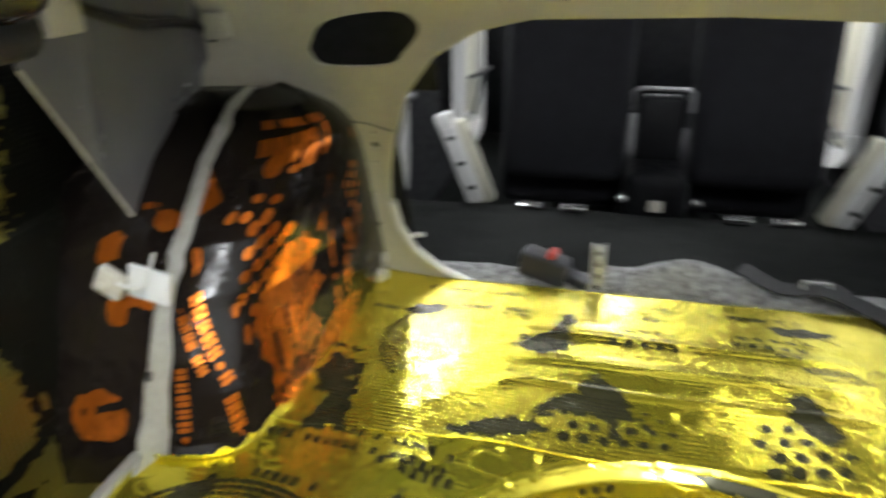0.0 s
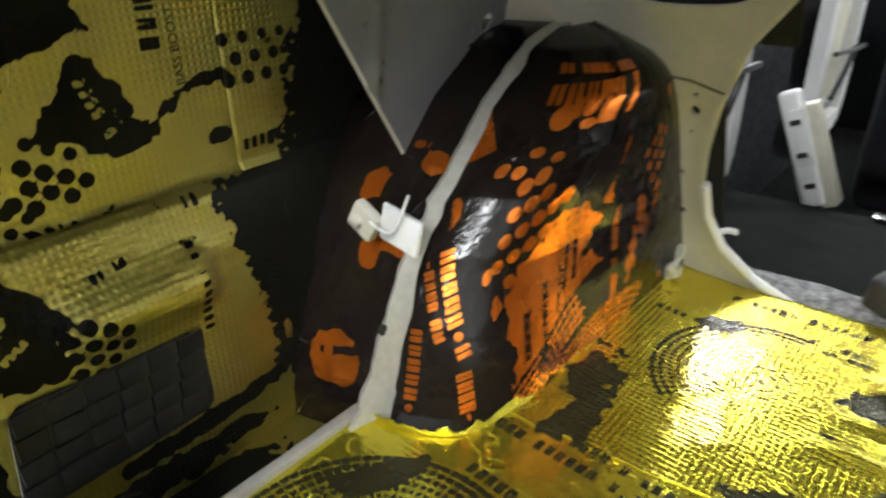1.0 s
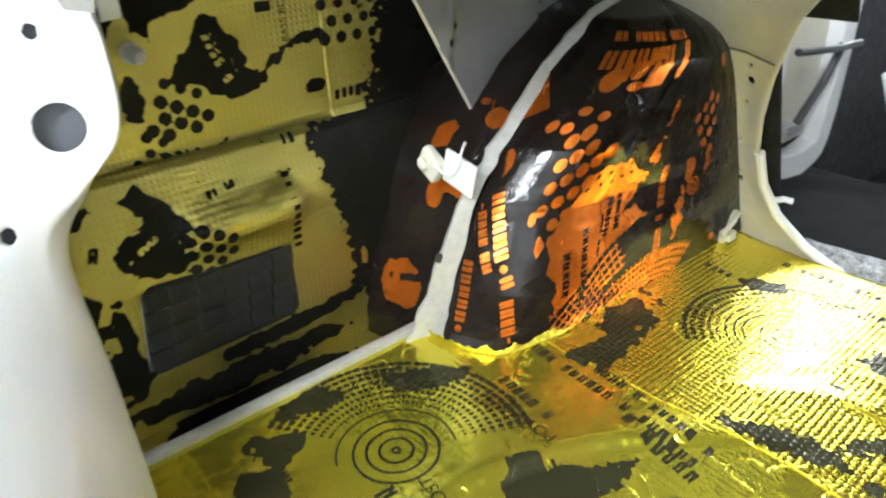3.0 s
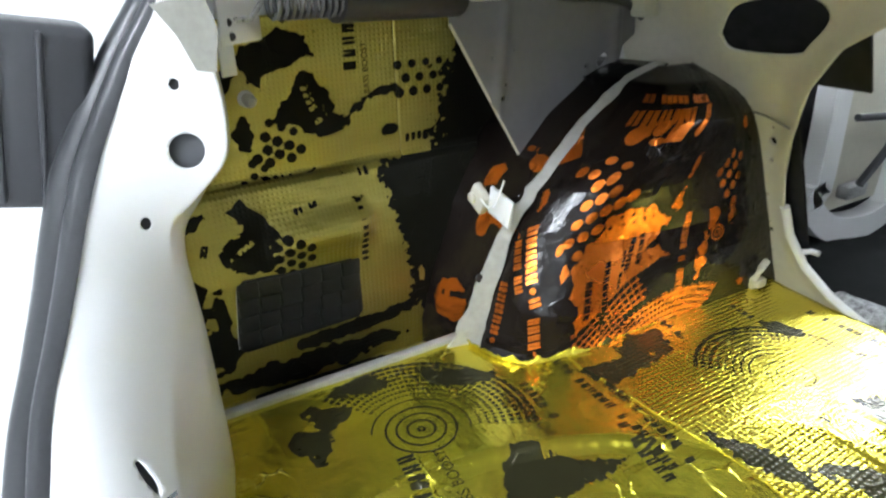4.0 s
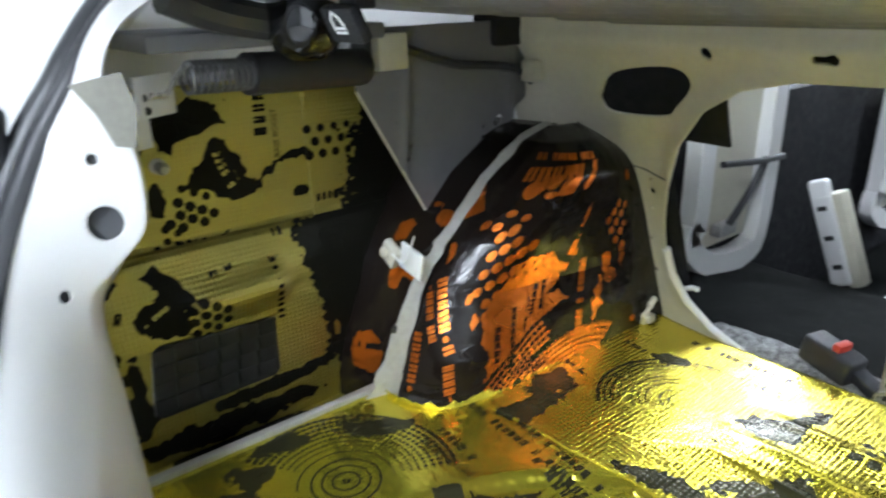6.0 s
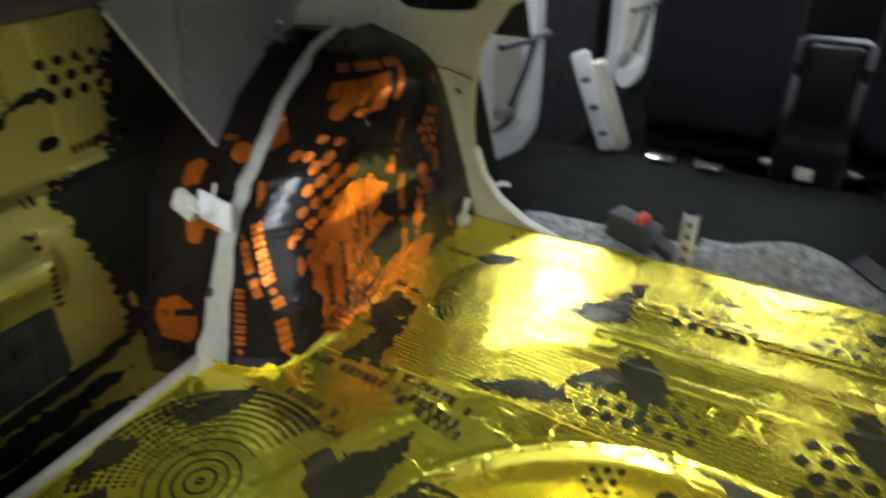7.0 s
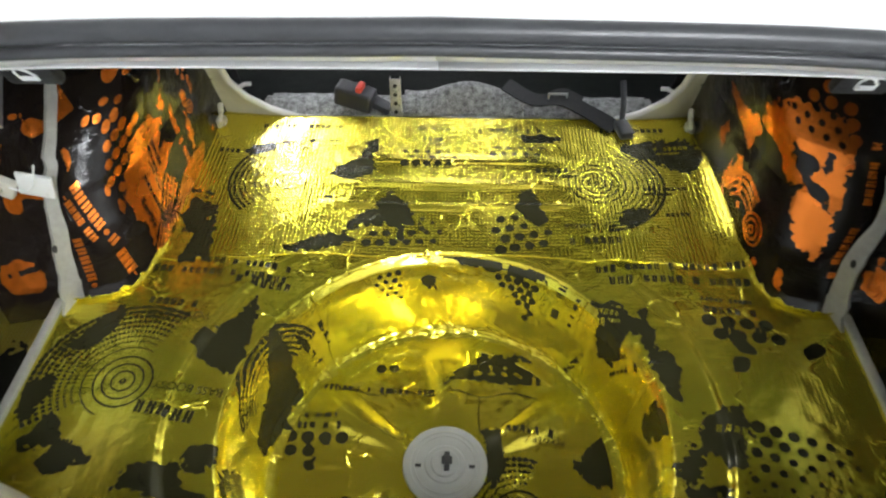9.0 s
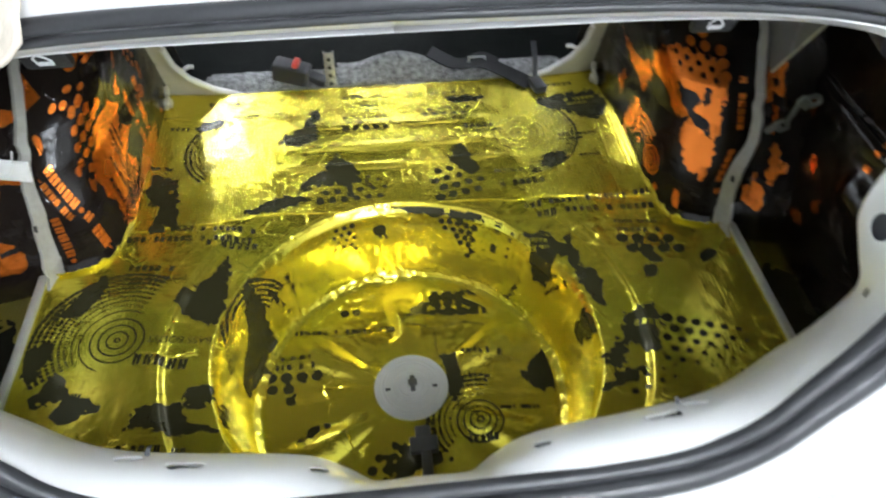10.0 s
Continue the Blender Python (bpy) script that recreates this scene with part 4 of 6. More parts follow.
def arch_foil_left(x, y, z):
    a = OWN["u"] * 0.46
    ragged = 0.005 * fbm(a * 70, z * 70, 71) + 0.003 * vnoise(a * 190, z * 190, 70)
    bearing = np.degrees(np.arctan2(z + 0.06, a - 0.29))
    away = np.hypot(a - 0.29, z + 0.06)
    sunburst = np.minimum(np.minimum(away - 0.07, 0.122 - away), np.radians(np.minimum(bearing - 58, 140 - bearing)) * 0.1) + 0.4 * ragged
    field = np.maximum(inside(a, z, LEAF) + ragged - 0.001, sunburst)
    grain = 0.0042 * (fbm(a * 160, z * 160, 66) + 0.35)
    cleared = most(fan(a, z, 0.29, -0.06, 0.078, 0.175, 0.0105, 45, 165, 3.2),
                   word(a, z, (0.147, 0.03), (0.1363, 0.1031), 0.010, "x xxxxx"), word(a, z, (0.172, 0.04), (0.1564, 0.125), 0.009, "xxxxxxxxx"),
                   word(a, z, (0.1898, 0.1062), (0.1898, 0.15), 0.010, "xxxx"), word(a, z, (0.2076, 0.11), (0.2053, 0.1519), 0.009, "xxxxx"), word(a, z, (0.184, 0.085), (0.1794, 0.1344), 0.006, "xxxx xxxx"),
                   blob(a, z, 0.125, 0.06, 0.006, 0.016, 0, 77, 0.9, 70), blob(a, z, 0.2266, 0.1312, 0.008, 0.006, 30, 67, 1.2, 90), lattice(a, z, 0.1317, 0.1819, (0.0175, 0.0015), (0.008, -0.012), [(i, j) for i in range(5) for j in range(2)], 0.0032))
    return most(
        np.minimum(field, -cleared),
        lattice(a, z, 0.1058, 0.1613, (0.015, 0.009), (-0.0175, 0.016), DOTS, 0.0072, 0.0004),
        oval(a, z, 0.0667, 0.24, 0.008, 0.006), oval(a, z, 0.0466, 0.2412, 0.008, 0.006, 30), oval(a, z, 0.1047, 0.2525, 0.008, 0.005), oval(a, z, 0.0765, 0.2575, 0.009, 0.005), oval(a, z, 0.0817, 0.1437, 0.005, 0.008),
        # dim lines and shapes on the upper part
        np.minimum(most(word(a, z, (0.2174, 0.3131), (0.0541, 0.3062), 0.017, "x xxxxx"), word(a, z, (0.2018, 0.3275), (0.0564, 0.3287), 0.009, "xxxx xxxxx xx"),
                        oval(a, z, 0.0868, 0.2875, 0.0145, 0.0115), word(a, z, (0.1029, 0.2838), (0.0962, 0.306), 0.011, "|"), oval(a, z, 0.1185, 0.297, 0.012, 0.0095), word(a, z, (0.127, 0.311), (0.155, 0.312), 0.011, "||"),
                        np.minimum(0.0165 - np.abs(a - 0.153), 0.0115 - np.abs(z - 0.2905)), oval(a, z, 0.2, 0.294, 0.013, 0.0115), oval(a, z, 0.125, 0.281, 0.012, 0.005)), z - 0.2755),
        lattice(a, z, 0.3289, 0.2244, (0.0255, -0.0055), (0.0125, 0.0125), [(0, 0), (0, 1), (1, 0), (1, 1), (1, -1), (2, -1), (0, 2), (2, -2), (1, 2), (2, 0)], 0.0066),
        np.minimum(inside(a, z, [(0., 0.2919), (0.0098, 0.2794), (0.0276, 0.2581), (0.0017, 0.2431), (0., 0.2431)]), 0.004 + grain), oval(a, z, 0.3939, 0.2913, 0.012, 0.009),
        # the right flank: a line of print, a round mark, worn smears
        word(a, z, (0.284, 0.045), (0.2806, 0.1719), 0.012, "xxxxx x xxxxxx"), rings(a, z, 0.3439, 0.13, (0.005, 0.011), 0.0035), blob(a, z, 0.3324, 0.1525, 0.010, 0.012, 0, 68, 1.1, 90),
        blob(a, z, 0.2501, 0.1937, 0.007, 0.02, -18, 75, 1.2, 90), blob(a, z, 0.318, 0.1, 0.008, 0.03, -8, 76, 1.2, 90), blob(a, z, 0.31, 0.05, 0.014, 0.006, 10, 78, 0.6, 60), blob(a, z, 0.395, 0.03, 0.007, 0.01, 0, 79, 0.8, 80),
        blob(a, z, 0.2553, 0.2412, 0.006, 0.022, 0, 69, 1.3, 90), blob(a, z, 0.3703, 0.1625, 0.006, 0.016, 0, 65, 1.3, 90),
        # lettering round the corner
        word(a, z, (0.0715, 0.068), (0.0247, 0.1725), 0.0165, "xoxxxxx"), word(a, z, (0.0915, 0.0), (0.0715, 0.056), 0.0165, "-xxxx"), word(a, z, (0.0222, 0.004), (0.0128, 0.094), 0.0145, "oxxxxx"),
        word(a, z, (0.0282, 0.1119), (0.0063, 0.1581), 0.0125, "xxxx-"), word(a, z, (0.043, 0.083), (0.0316, 0.1062), 0.0125, "xx"), blob(a, z, 0.0167, 0.2006, 0.007, 0.012, 20, 64, 0.8, 80), blob(a, z, 0.0978, 0.1163, 0.004, 0.012, 0, 63, 1.0, 90),
    )


SPILL = [(0.2038, 0.2), (0.18, 0.225), (0.157, 0.2385), (0.105, 0.2625), (0.0534, 0.2585), (0.044, 0.23), (0.0414, 0.2025), (0.0405, 0.134), (0.0363, 0.073), (0.0777, 0.0905), (0.1058, 0.1305), (0.0943, 0.1595), (0.1205, 0.152), (0.149, 0.1945)]
TEAR = [(0.3616, 0.205), (0.2861, 0.1875), (0.2125, 0.1975), (0.1914, 0.1845), (0.2314, 0.139), (0.2732, 0.151)]


def arch_foil_right(x, y, z):
    a = OWN["u"] * 0.46
    holes = most(blob(a, z, 0.098, 0.193, 0.02, 0.016, 30, 86, 0.8, 60), blob(a, z, 0.08, 0.163, 0.034, 0.009, 38, 87, 0.7, 60), blob(a, z, 0.065, 0.2, 0.008, 0.016, 0, 89, 0.9, 70),
                 lattice(a, z, 0.052, 0.225, (0.019, 0.004), (0.006, 0.0145), [(i, j) for i in range(4) for j in range(3)], 0.0042))
    return most(
        np.minimum(blot(a, z, SPILL, 81, 0.008), -holes), blot(a, z, TEAR, 82, 0.006), lattice(a, z, 0.038, 0.232, (0.0215, 0.003), (0.004, 0.0165), [(0, 0), (0, 1), (0, 2), (1, 2), (2, 2), (1, 3)], 0.0072),
        rings(a, z, 0.1477, 0.0625, (0.005, 0.014, 0.022), 0.004), fan(a, z, 0.19, 0.03, 0.05, 0.09, 0.01, 30, 120, 7), word(a, z, (0.2, 0.06), (0.24, 0.12), 0.010, "x xxxxx"), blob(a, z, 0.25, 0.08, 0.012, 0.03, 20, 83, 1.2, 80),
        blob(a, z, 0.13, 0.02, 0.006, 0.022, 20, 85, 0.9, 60), blob(a, z, 0.08, 0.02, 0.008, 0.014, 0, 88, 0.9, 70), blob(a, z, 0.31, 0.12, 0.01, 0.02, 0, 84, 1.2, 80),
        word(a, z, (0.006, 0.05), (0.012, 0.13), 0.011, "x xxxxx"), word(a, z, (0.013, 0.16), (0.016, 0.235), 0.010, "xxxxx x"),
    )


for side, ink, nm in ((-1, arch_foil_left, "left"), (1, arch_foil_right, "right")):
    arch = thing("wheel_arch", "inner wheel arch lined with black and orange foil mat", "wheel arch", (0, 0, 0), "inner wheel arches", "structure")
    sheet("arch_mat", arch_surf(side), (0, 1), (-0.015, 0.36), (0.0034, 0.0016), [dark_ink, orange], None, ink, arch, thick=0.002, flip=side > 0, real=(0.42, 1))
    # welded flange that follows the arch
    bm = bmesh.new()
    path = smooth_line([(y, z, 0) for y, z in zip(LIP_Y, LIP_Z)], 6)
    n = len(path)
    outer, inner = [], []
    for i, (y, z, _) in enumerate(path):
        w = float(np.interp(z, [-0.02, 0.005, 0.05, 0.09, 0.128, 0.163, 0.2, 0.25, 0.3, 0.36], [0.07, 0.05, 0.031, 0.027, 0.021, 0.014, 0.011, 0.0095, 0.008, 0.012]))
        w += 0.0016 * math.sin(i * 0.8) + 0.0012 * math.sin(i * 2.3 + 1)
        x = 0.607 + float(flare(side, z)) + 0.0015 * math.sin(i * 0.6)
        wob = 0.0016 * math.sin(i * 1.1) + 0.0012 * math.sin(i * 0.47)
        outer.append(Vector((side * (x + 0.006), y + wob - w, z + 0.003)))
        inner.append(Vector((side * (x - 0.005), y + wob, z - 0.001)))
    rows = [[bm.verts.new(q) for q in line] for line in (outer, inner, [q + Vector((side * 0.006, 0.006, 0)) for q in inner], [q + Vector((side * 0.006, 0.004, 0)) for q in outer])]
    for a, b in zip(rows, rows[1:] + rows[:1]):
        for i in range(n - 1):
            bm.faces.new((a[i], a[i + 1], b[i + 1], b[i]))
    part("seam_flange", bm, flange_primer, arch, "grey-white welded seam flange")
    bm = bmesh.new()
    lathe(bm, [(0.0055, -0.001), (0.0055, 0.0012), (0.001, 0.0012)], 14, (0, 0, 0), "x")
    bmesh.ops.scale(bm, vec=(-side, 1, 1.2), verts=bm.verts)
    bmesh.ops.translate(bm, vec=(side * 0.611, 0.511, 0.1), verts=bm.verts)
    part("flange_hole", bm, shadow_hole, arch)

# ---------------------------------------------------------------- bulkhead behind the seats
OPEN = [(0.0, -0.03), (0.27, -0.03), (0.33, -0.012), (0.39, 0.02), (0.432, 0.062), (0.452, 0.11), (0.456, 0.16), (0.45, 0.21), (0.435, 0.27), (0.405, 0.345),
        (0.36, 0.402), (0.3, 0.438), (0.23, 0.454), (0.0, 0.46)]
OPEN_RING = OPEN + [(-x, z) for x, z in OPEN[-2:0:-1]]
VENT = [(0.54, 0.405), (0.515, 0.44), (0.47, 0.455), (0.40, 0.46), (0.378, 0.438), (0.405, 0.405), (0.43, 0.388), (0.52, 0.385)]


VENT_RING = [(p.x, p.y) for p in smooth_line([(x, z, 0) for x, z in VENT + VENT[:1]], 5)[:-1]]


def on_bulkhead(x, z, d=0.0):
    return (x, 1.02 - 0.38 * z - d, z - 0.38 * d)


def bulkhead_keep(x, y, z):
    k = -inside(x, z, OPEN_RING)
    k = np.minimum(k, -inside(np.abs(x), z, VENT_RING))
    for hx, hz, r in ((0.47, 0.2595, 0.0062), (0.47, 0.28, 0.0038), (0.476, 0.2285, 0.0038), (0.488, 0.1675, 0.0036), (0.49, 0.104, 0.005), (0.49, 0.118, 0.003), (0.496, 0.063, 0.005)):
        k = np.minimum(k, np.hypot(np.abs(x) - hx, z - hz) - r)
    for hx, hz, r in ((0.345, 0.482, 0.008), (0.19, 0.482, 0.007), (0.208, 0.482, 0.005), (0.2, 0.482, 0.005)):
        k = np.minimum(k, np.hypot(np.abs(x) - hx, z - hz) - r)
    return k


def bulkhead_surf(x, z):
    # the rim is pressed proud of the panel, and the upper beam bulges back
    d = -inside(x, z, OPEN_RING)
    bump = 0.010 * np.exp(-(d / 0.02) ** 2) + 0.012 * np.exp(-((z - 0.49) / 0.02) ** 2)
    return x, 1.02 - 0.38 * z - bump, z + 0 * x


bulkhead = thing("seat_bulkhead", "pale primed steel bulkhead framing the opening to the cabin", "bulkhead", (0, 0, 0), kind="structure")
sheet("panel", bulkhead_surf, (-0.74, 0.74), (-0.04, 0.525), (0.0042, 0.0042), [primer], bulkhead_keep, None, bulkhead, thick=0.004)
bm = bmesh.new()
tube(bm, [on_bulkhead(x, z, 0.006) for x, z in OPEN[2:7]], 0.007, 8)
part("rim_fold", bm, paint, bulkhead)
bm = bmesh.new()
tube(bm, [on_bulkhead(-x, z, 0.006) for x, z in OPEN[2:7]], 0.007, 8)
part("rim_fold", bm, paint, bulkhead)
# Dark plates added behind post holes and vents to stop light showing through.
for side in (-1, 1):
    bm = bmesh.new()
    box(bm, (side * 0.485, 1.02 - 0.38 * 0.16 + 0.02, 0.16), (0.09, 0.004, 0.34), 0.001, Matrix.Rotation(math.atan(0.38), 4, "X"))
    part("post_backing", bm, trim, bulkhead)
    bm = bmesh.new()
    box(bm, (side * 0.5, 0.955, 0.425), (0.23, 0.006, 0.2), 0.002, Matrix.Rotation(math.atan(0.38), 4, "X"))
    part("speaker_backing", bm, trim, bulkhead)
# Another added dark plate, keeping the beam's holes dark.
bm = bmesh.new()
box(bm, (0, 1.02 - 0.38 * 0.488 + 0.014, 0.488), (1.3, 0.004, 0.05), 0.001, Matrix.Rotation(math.atan(0.38), 4, "X"))
part("beam_back", bm, trim, bulkhead)
for side in (-1, 1):
    bm = bmesh.new()
    tube(bm, [on_bulkhead(side * x, z, 0.0035 + 0.006 * k) for k, (x, z) in enumerate(((0.505, 0.302), (0.47, 0.303), (0.43, 0.296)))], 0.0014, 6)
    part("weld_seam", bm, gusset_paint, bulkhead)
for side in (-1, 1):
    bm = bmesh.new()
    tube(bm, [(side * 0.45, 0.99, 0.075), (side * 0.43, 1.0, 0.082), (side * 0.418, 1.0, 0.082)], 0.0045, 8)
    part("latch_pin", bm, paint, bulkhead)
    bm = bmesh.new()
    tube(bm, [(side * 0.487, 0.952, 0.012), (side * 0.478, 0.942, 0.03), (side * 0.474, 0.948, 0.05), (side * 0.478, 0.965, 0.056)], 0.006, 8)
    box(bm, (side * 0.482, 0.955, 0.022), (0.022, 0.02, 0.016), 0.004)
    part("lashing_eye", bm, primer, bulkhead, "grey steel lashing eye")

# ---------------------------------------------------------------- quarter panels with their mats
def side_x(y, z):
    top = 0.785
    x = np.interp(z, [-0.1, 0.0, 0.12, 0.135, 0.19, 0.235, 0.25, 0.5], [0.75, 0.745, 0.745, 0.747, 0.757, 0.768, 0.783, 0.786])
    x = x - 0.02 * np.exp(-((z - 0.165) / 0.028) ** 2) * (1 / (1 + np.exp(-(y - 0.27) * 150))) * (1 / (1 + np.exp((y - 0.41) * 150)))
    return x + 0.0022 * fbm(y * 11, z * 11, 91) + 0.0012 * np.abs(fbm(y * 16, z * 24, 92)) + 0.0004 * fbm(y * 45, z * 45, 93)


RECESS = [(0.205, 0.116), (0.195, 0.026), (0.203, 0.016), (0.376, 0.02), (0.384, 0.03), (0.384, 0.106), (0.374, 0.117), (0.215, 0.124)]


LAND = [(0.297, 0.318), (0.302, 0.334), (0.323, 0.353), (0.34, 0.381), (0.363, 0.385), (0.364, 0.364), (0.383, 0.353), (0.388, 0.336), (0.381, 0.323), (0.403, 0.315), (0.411, 0.325), (0.433, 0.338), (0.455, 0.348),
        (0.483, 0.353), (0.485, 0.34), (0.447, 0.336), (0.42, 0.316), (0.4, 0.3), (0.38, 0.294), (0.361, 0.294), (0.341, 0.305), (0.32, 0.314)]


def side_print_shade_upper(x, y, z):
    land = np.minimum(blot(y, z, LAND, 101, 0.005), -most(bars(y, z, 0.363, 0.31, 108, 0.013, "x xxxx"), bars(y, z, 0.374, 0.32, 108, 0.0025, "xxxxxxxxxx"), blob(y, z, 0.413, 0.312, 0.007, 0.006, 0, 100, 0.6, 90)))
    return most(land, blot(y, z, [(0.24, 0.41), (0.255, 0.403), (0.268, 0.392), (0.273, 0.377), (0.279, 0.36), (0.287, 0.375), (0.306, 0.391), (0.343, 0.396), (0.362, 0.405), (0.355, 0.43), (0.32, 0.44), (0.28, 0.425)], 104, 0.006),
                blob(y, z, 0.24, 0.38, 0.024, 0.012, 50, 105, 0.8), blob(y, z, 0.255, 0.31, 0.014, 0.018, 0, 108, 1.0, 70), blob(y, z, 0.47, 0.285, 0.014, 0.007, 0, 107), blob(y, z, 0.34, 0.245, 0.012, 0.003, 25, 110, 0.8, 70),
                # Broad forward blot: shade drawn as black print, with gold flecks as drawn glints.
                blot(y, z, [(0.575, 0.5), (0.57, 0.36), (0.545, 0.3), (0.53, 0.25), (0.54, 0.19), (0.72, 0.19), (0.72, 0.5)], 109, 0.02) - 0.05 * np.clip(200 * most(blob(y, z, 0.575, 0.4, 0.006, 0.03, 0, 225, 1.3, 70), blob(y, z, 0.56, 0.29, 0.012, 0.005, 0, 226, 1.3, 80), bars(y, z, 0.555, 0.262, 4, 0.009, "xxxx x")), 0, 1),
                dots(y, z, 0.284, 0.304, 4, 3, 0.0178, 0.0076, -27, 0.02, down=True, taper=1), dots(y, z, 0.292, 0.322, 3, 1, 0.0178, 0.006, -27), dots(y, z, 0.262, 0.271, 2, 3, 0.0178, 0.0064, -30, 0.25, down=True),
                dots(y, z, 0.488, 0.337, 4, 3, 0.0225, 0.0078, 0, 0.2), bars(y, z, 0.415, 0.375, 88, 0.022, "xxxx x"), bars(y, z, 0.49, 0.27, 2, 0.014, "xxxxx"), bars(y, z, 0.27, 0.249, -6, 0.006, "xx xxxx xx"))


def side_print_shade_lower(x, y, z):
    low = np.minimum(blot(y, z, [(0.209, 0.219), (0.232, 0.228), (0.257, 0.21), (0.266, 0.19), (0.275, 0.18), (0.264, 0.162), (0.262, 0.125), (0.225, 0.128), (0.2, 0.148), (0.188, 0.164), (0.208, 0.182), (0.222, 0.184), (0.228, 0.196)], 111, 0.005),
                     -bars(y, z, 0.203, 0.156, 24, 0.009, "x xxxx"))
    # Forward blot holds print and shade; the gold flecks in it are drawn glints.
    return most(low, blot(y, z, [(0.44, 0.24), (0.47, 0.238), (0.5, 0.25), (0.72, 0.25), (0.72, -0.08), (0.5, -0.08), (0.505, -0.01), (0.468, 0.03), (0.47, 0.099), (0.457, 0.161), (0.444, 0.195)], 112, 0.011) - 0.03 * np.clip(200 * most(blob(y, z, 0.5, 0.12, 0.006, 0.03, 8, 221, 1.2, 60), blob(y, z, 0.52, 0.2, 0.012, 0.01, 0, 222, 1.3, 70), blob(y, z, 0.49, 0.055, 0.01, 0.014, 20, 223, 1.3, 70), bars(y, z, 0.478, 0.17, 88, 0.009, "xxx xxxxx"), blob(y, z, 0.55, 0.08, 0.014, 0.006, 40, 224, 1.4, 80)), 0, 1),
                blob(y, z, 0.38, 0.005, 0.11, 0.013, 3, 113, 0.5), blob(y, z, 0.16, 0.03, 0.03, 0.03, 0, 114, 0.9), dots(y, z, 0.268, 0.178, 4, 4, 0.0172, 0.0074, -28, 0.1, down=True), bars(y, z, 0.397, 0.205, -90, 0.013, "xxxxxxxxxx"),
                bars(y, z, 0.167, 0.177, -20, 0.02, "x x"), blob(y, z, 0.15, 0.1, 0.02, 0.03, 0, 115, 0.9, 50), blob(y, z, 0.18, 0.075, 0.01, 0.04, 0, 116, 0.9, 60), bars(y, z, 0.3, 0.2, 10, 0.01, "xx xx"), bars(y, z, 0.405, 0.236, 0, 0.012, "xx"),
                blob(y, z, 0.31, -0.035, 0.14, 0.02, 0, 117, 0.5), blob(y, z, 0.165, 0.21, 0.02, 0.006, 30, 119, 1.0, 70))


# Orange shapes kept few so the print itself carries this side's shade.
def shade_thinned_prints(x, y, z):
    return most(blob(y, z, 0.5, 0.14, 0.02, 0.008, 40, 173, 0.9), blob(y, z, 0.6, 0.2, 0.03, 0.016, 20, 174, 0.9, 50), blob(y, z, 0.47, 0.03, 0.03, 0.012, 0, 175, 1.1, 60), blob(y, z, 0.44, 0.09, 0.01, 0.02, 0, 176, 1.1, 60),
                bars(y, z, 0.4, 0.2, 80, 0.018, "x xxxxx"), bars(y, z, 0.28, 0.12, 90, 0.016, "xxxx"), dots(y, z, 0.36, 0.34, 4, 3, 0.024, 0.009))


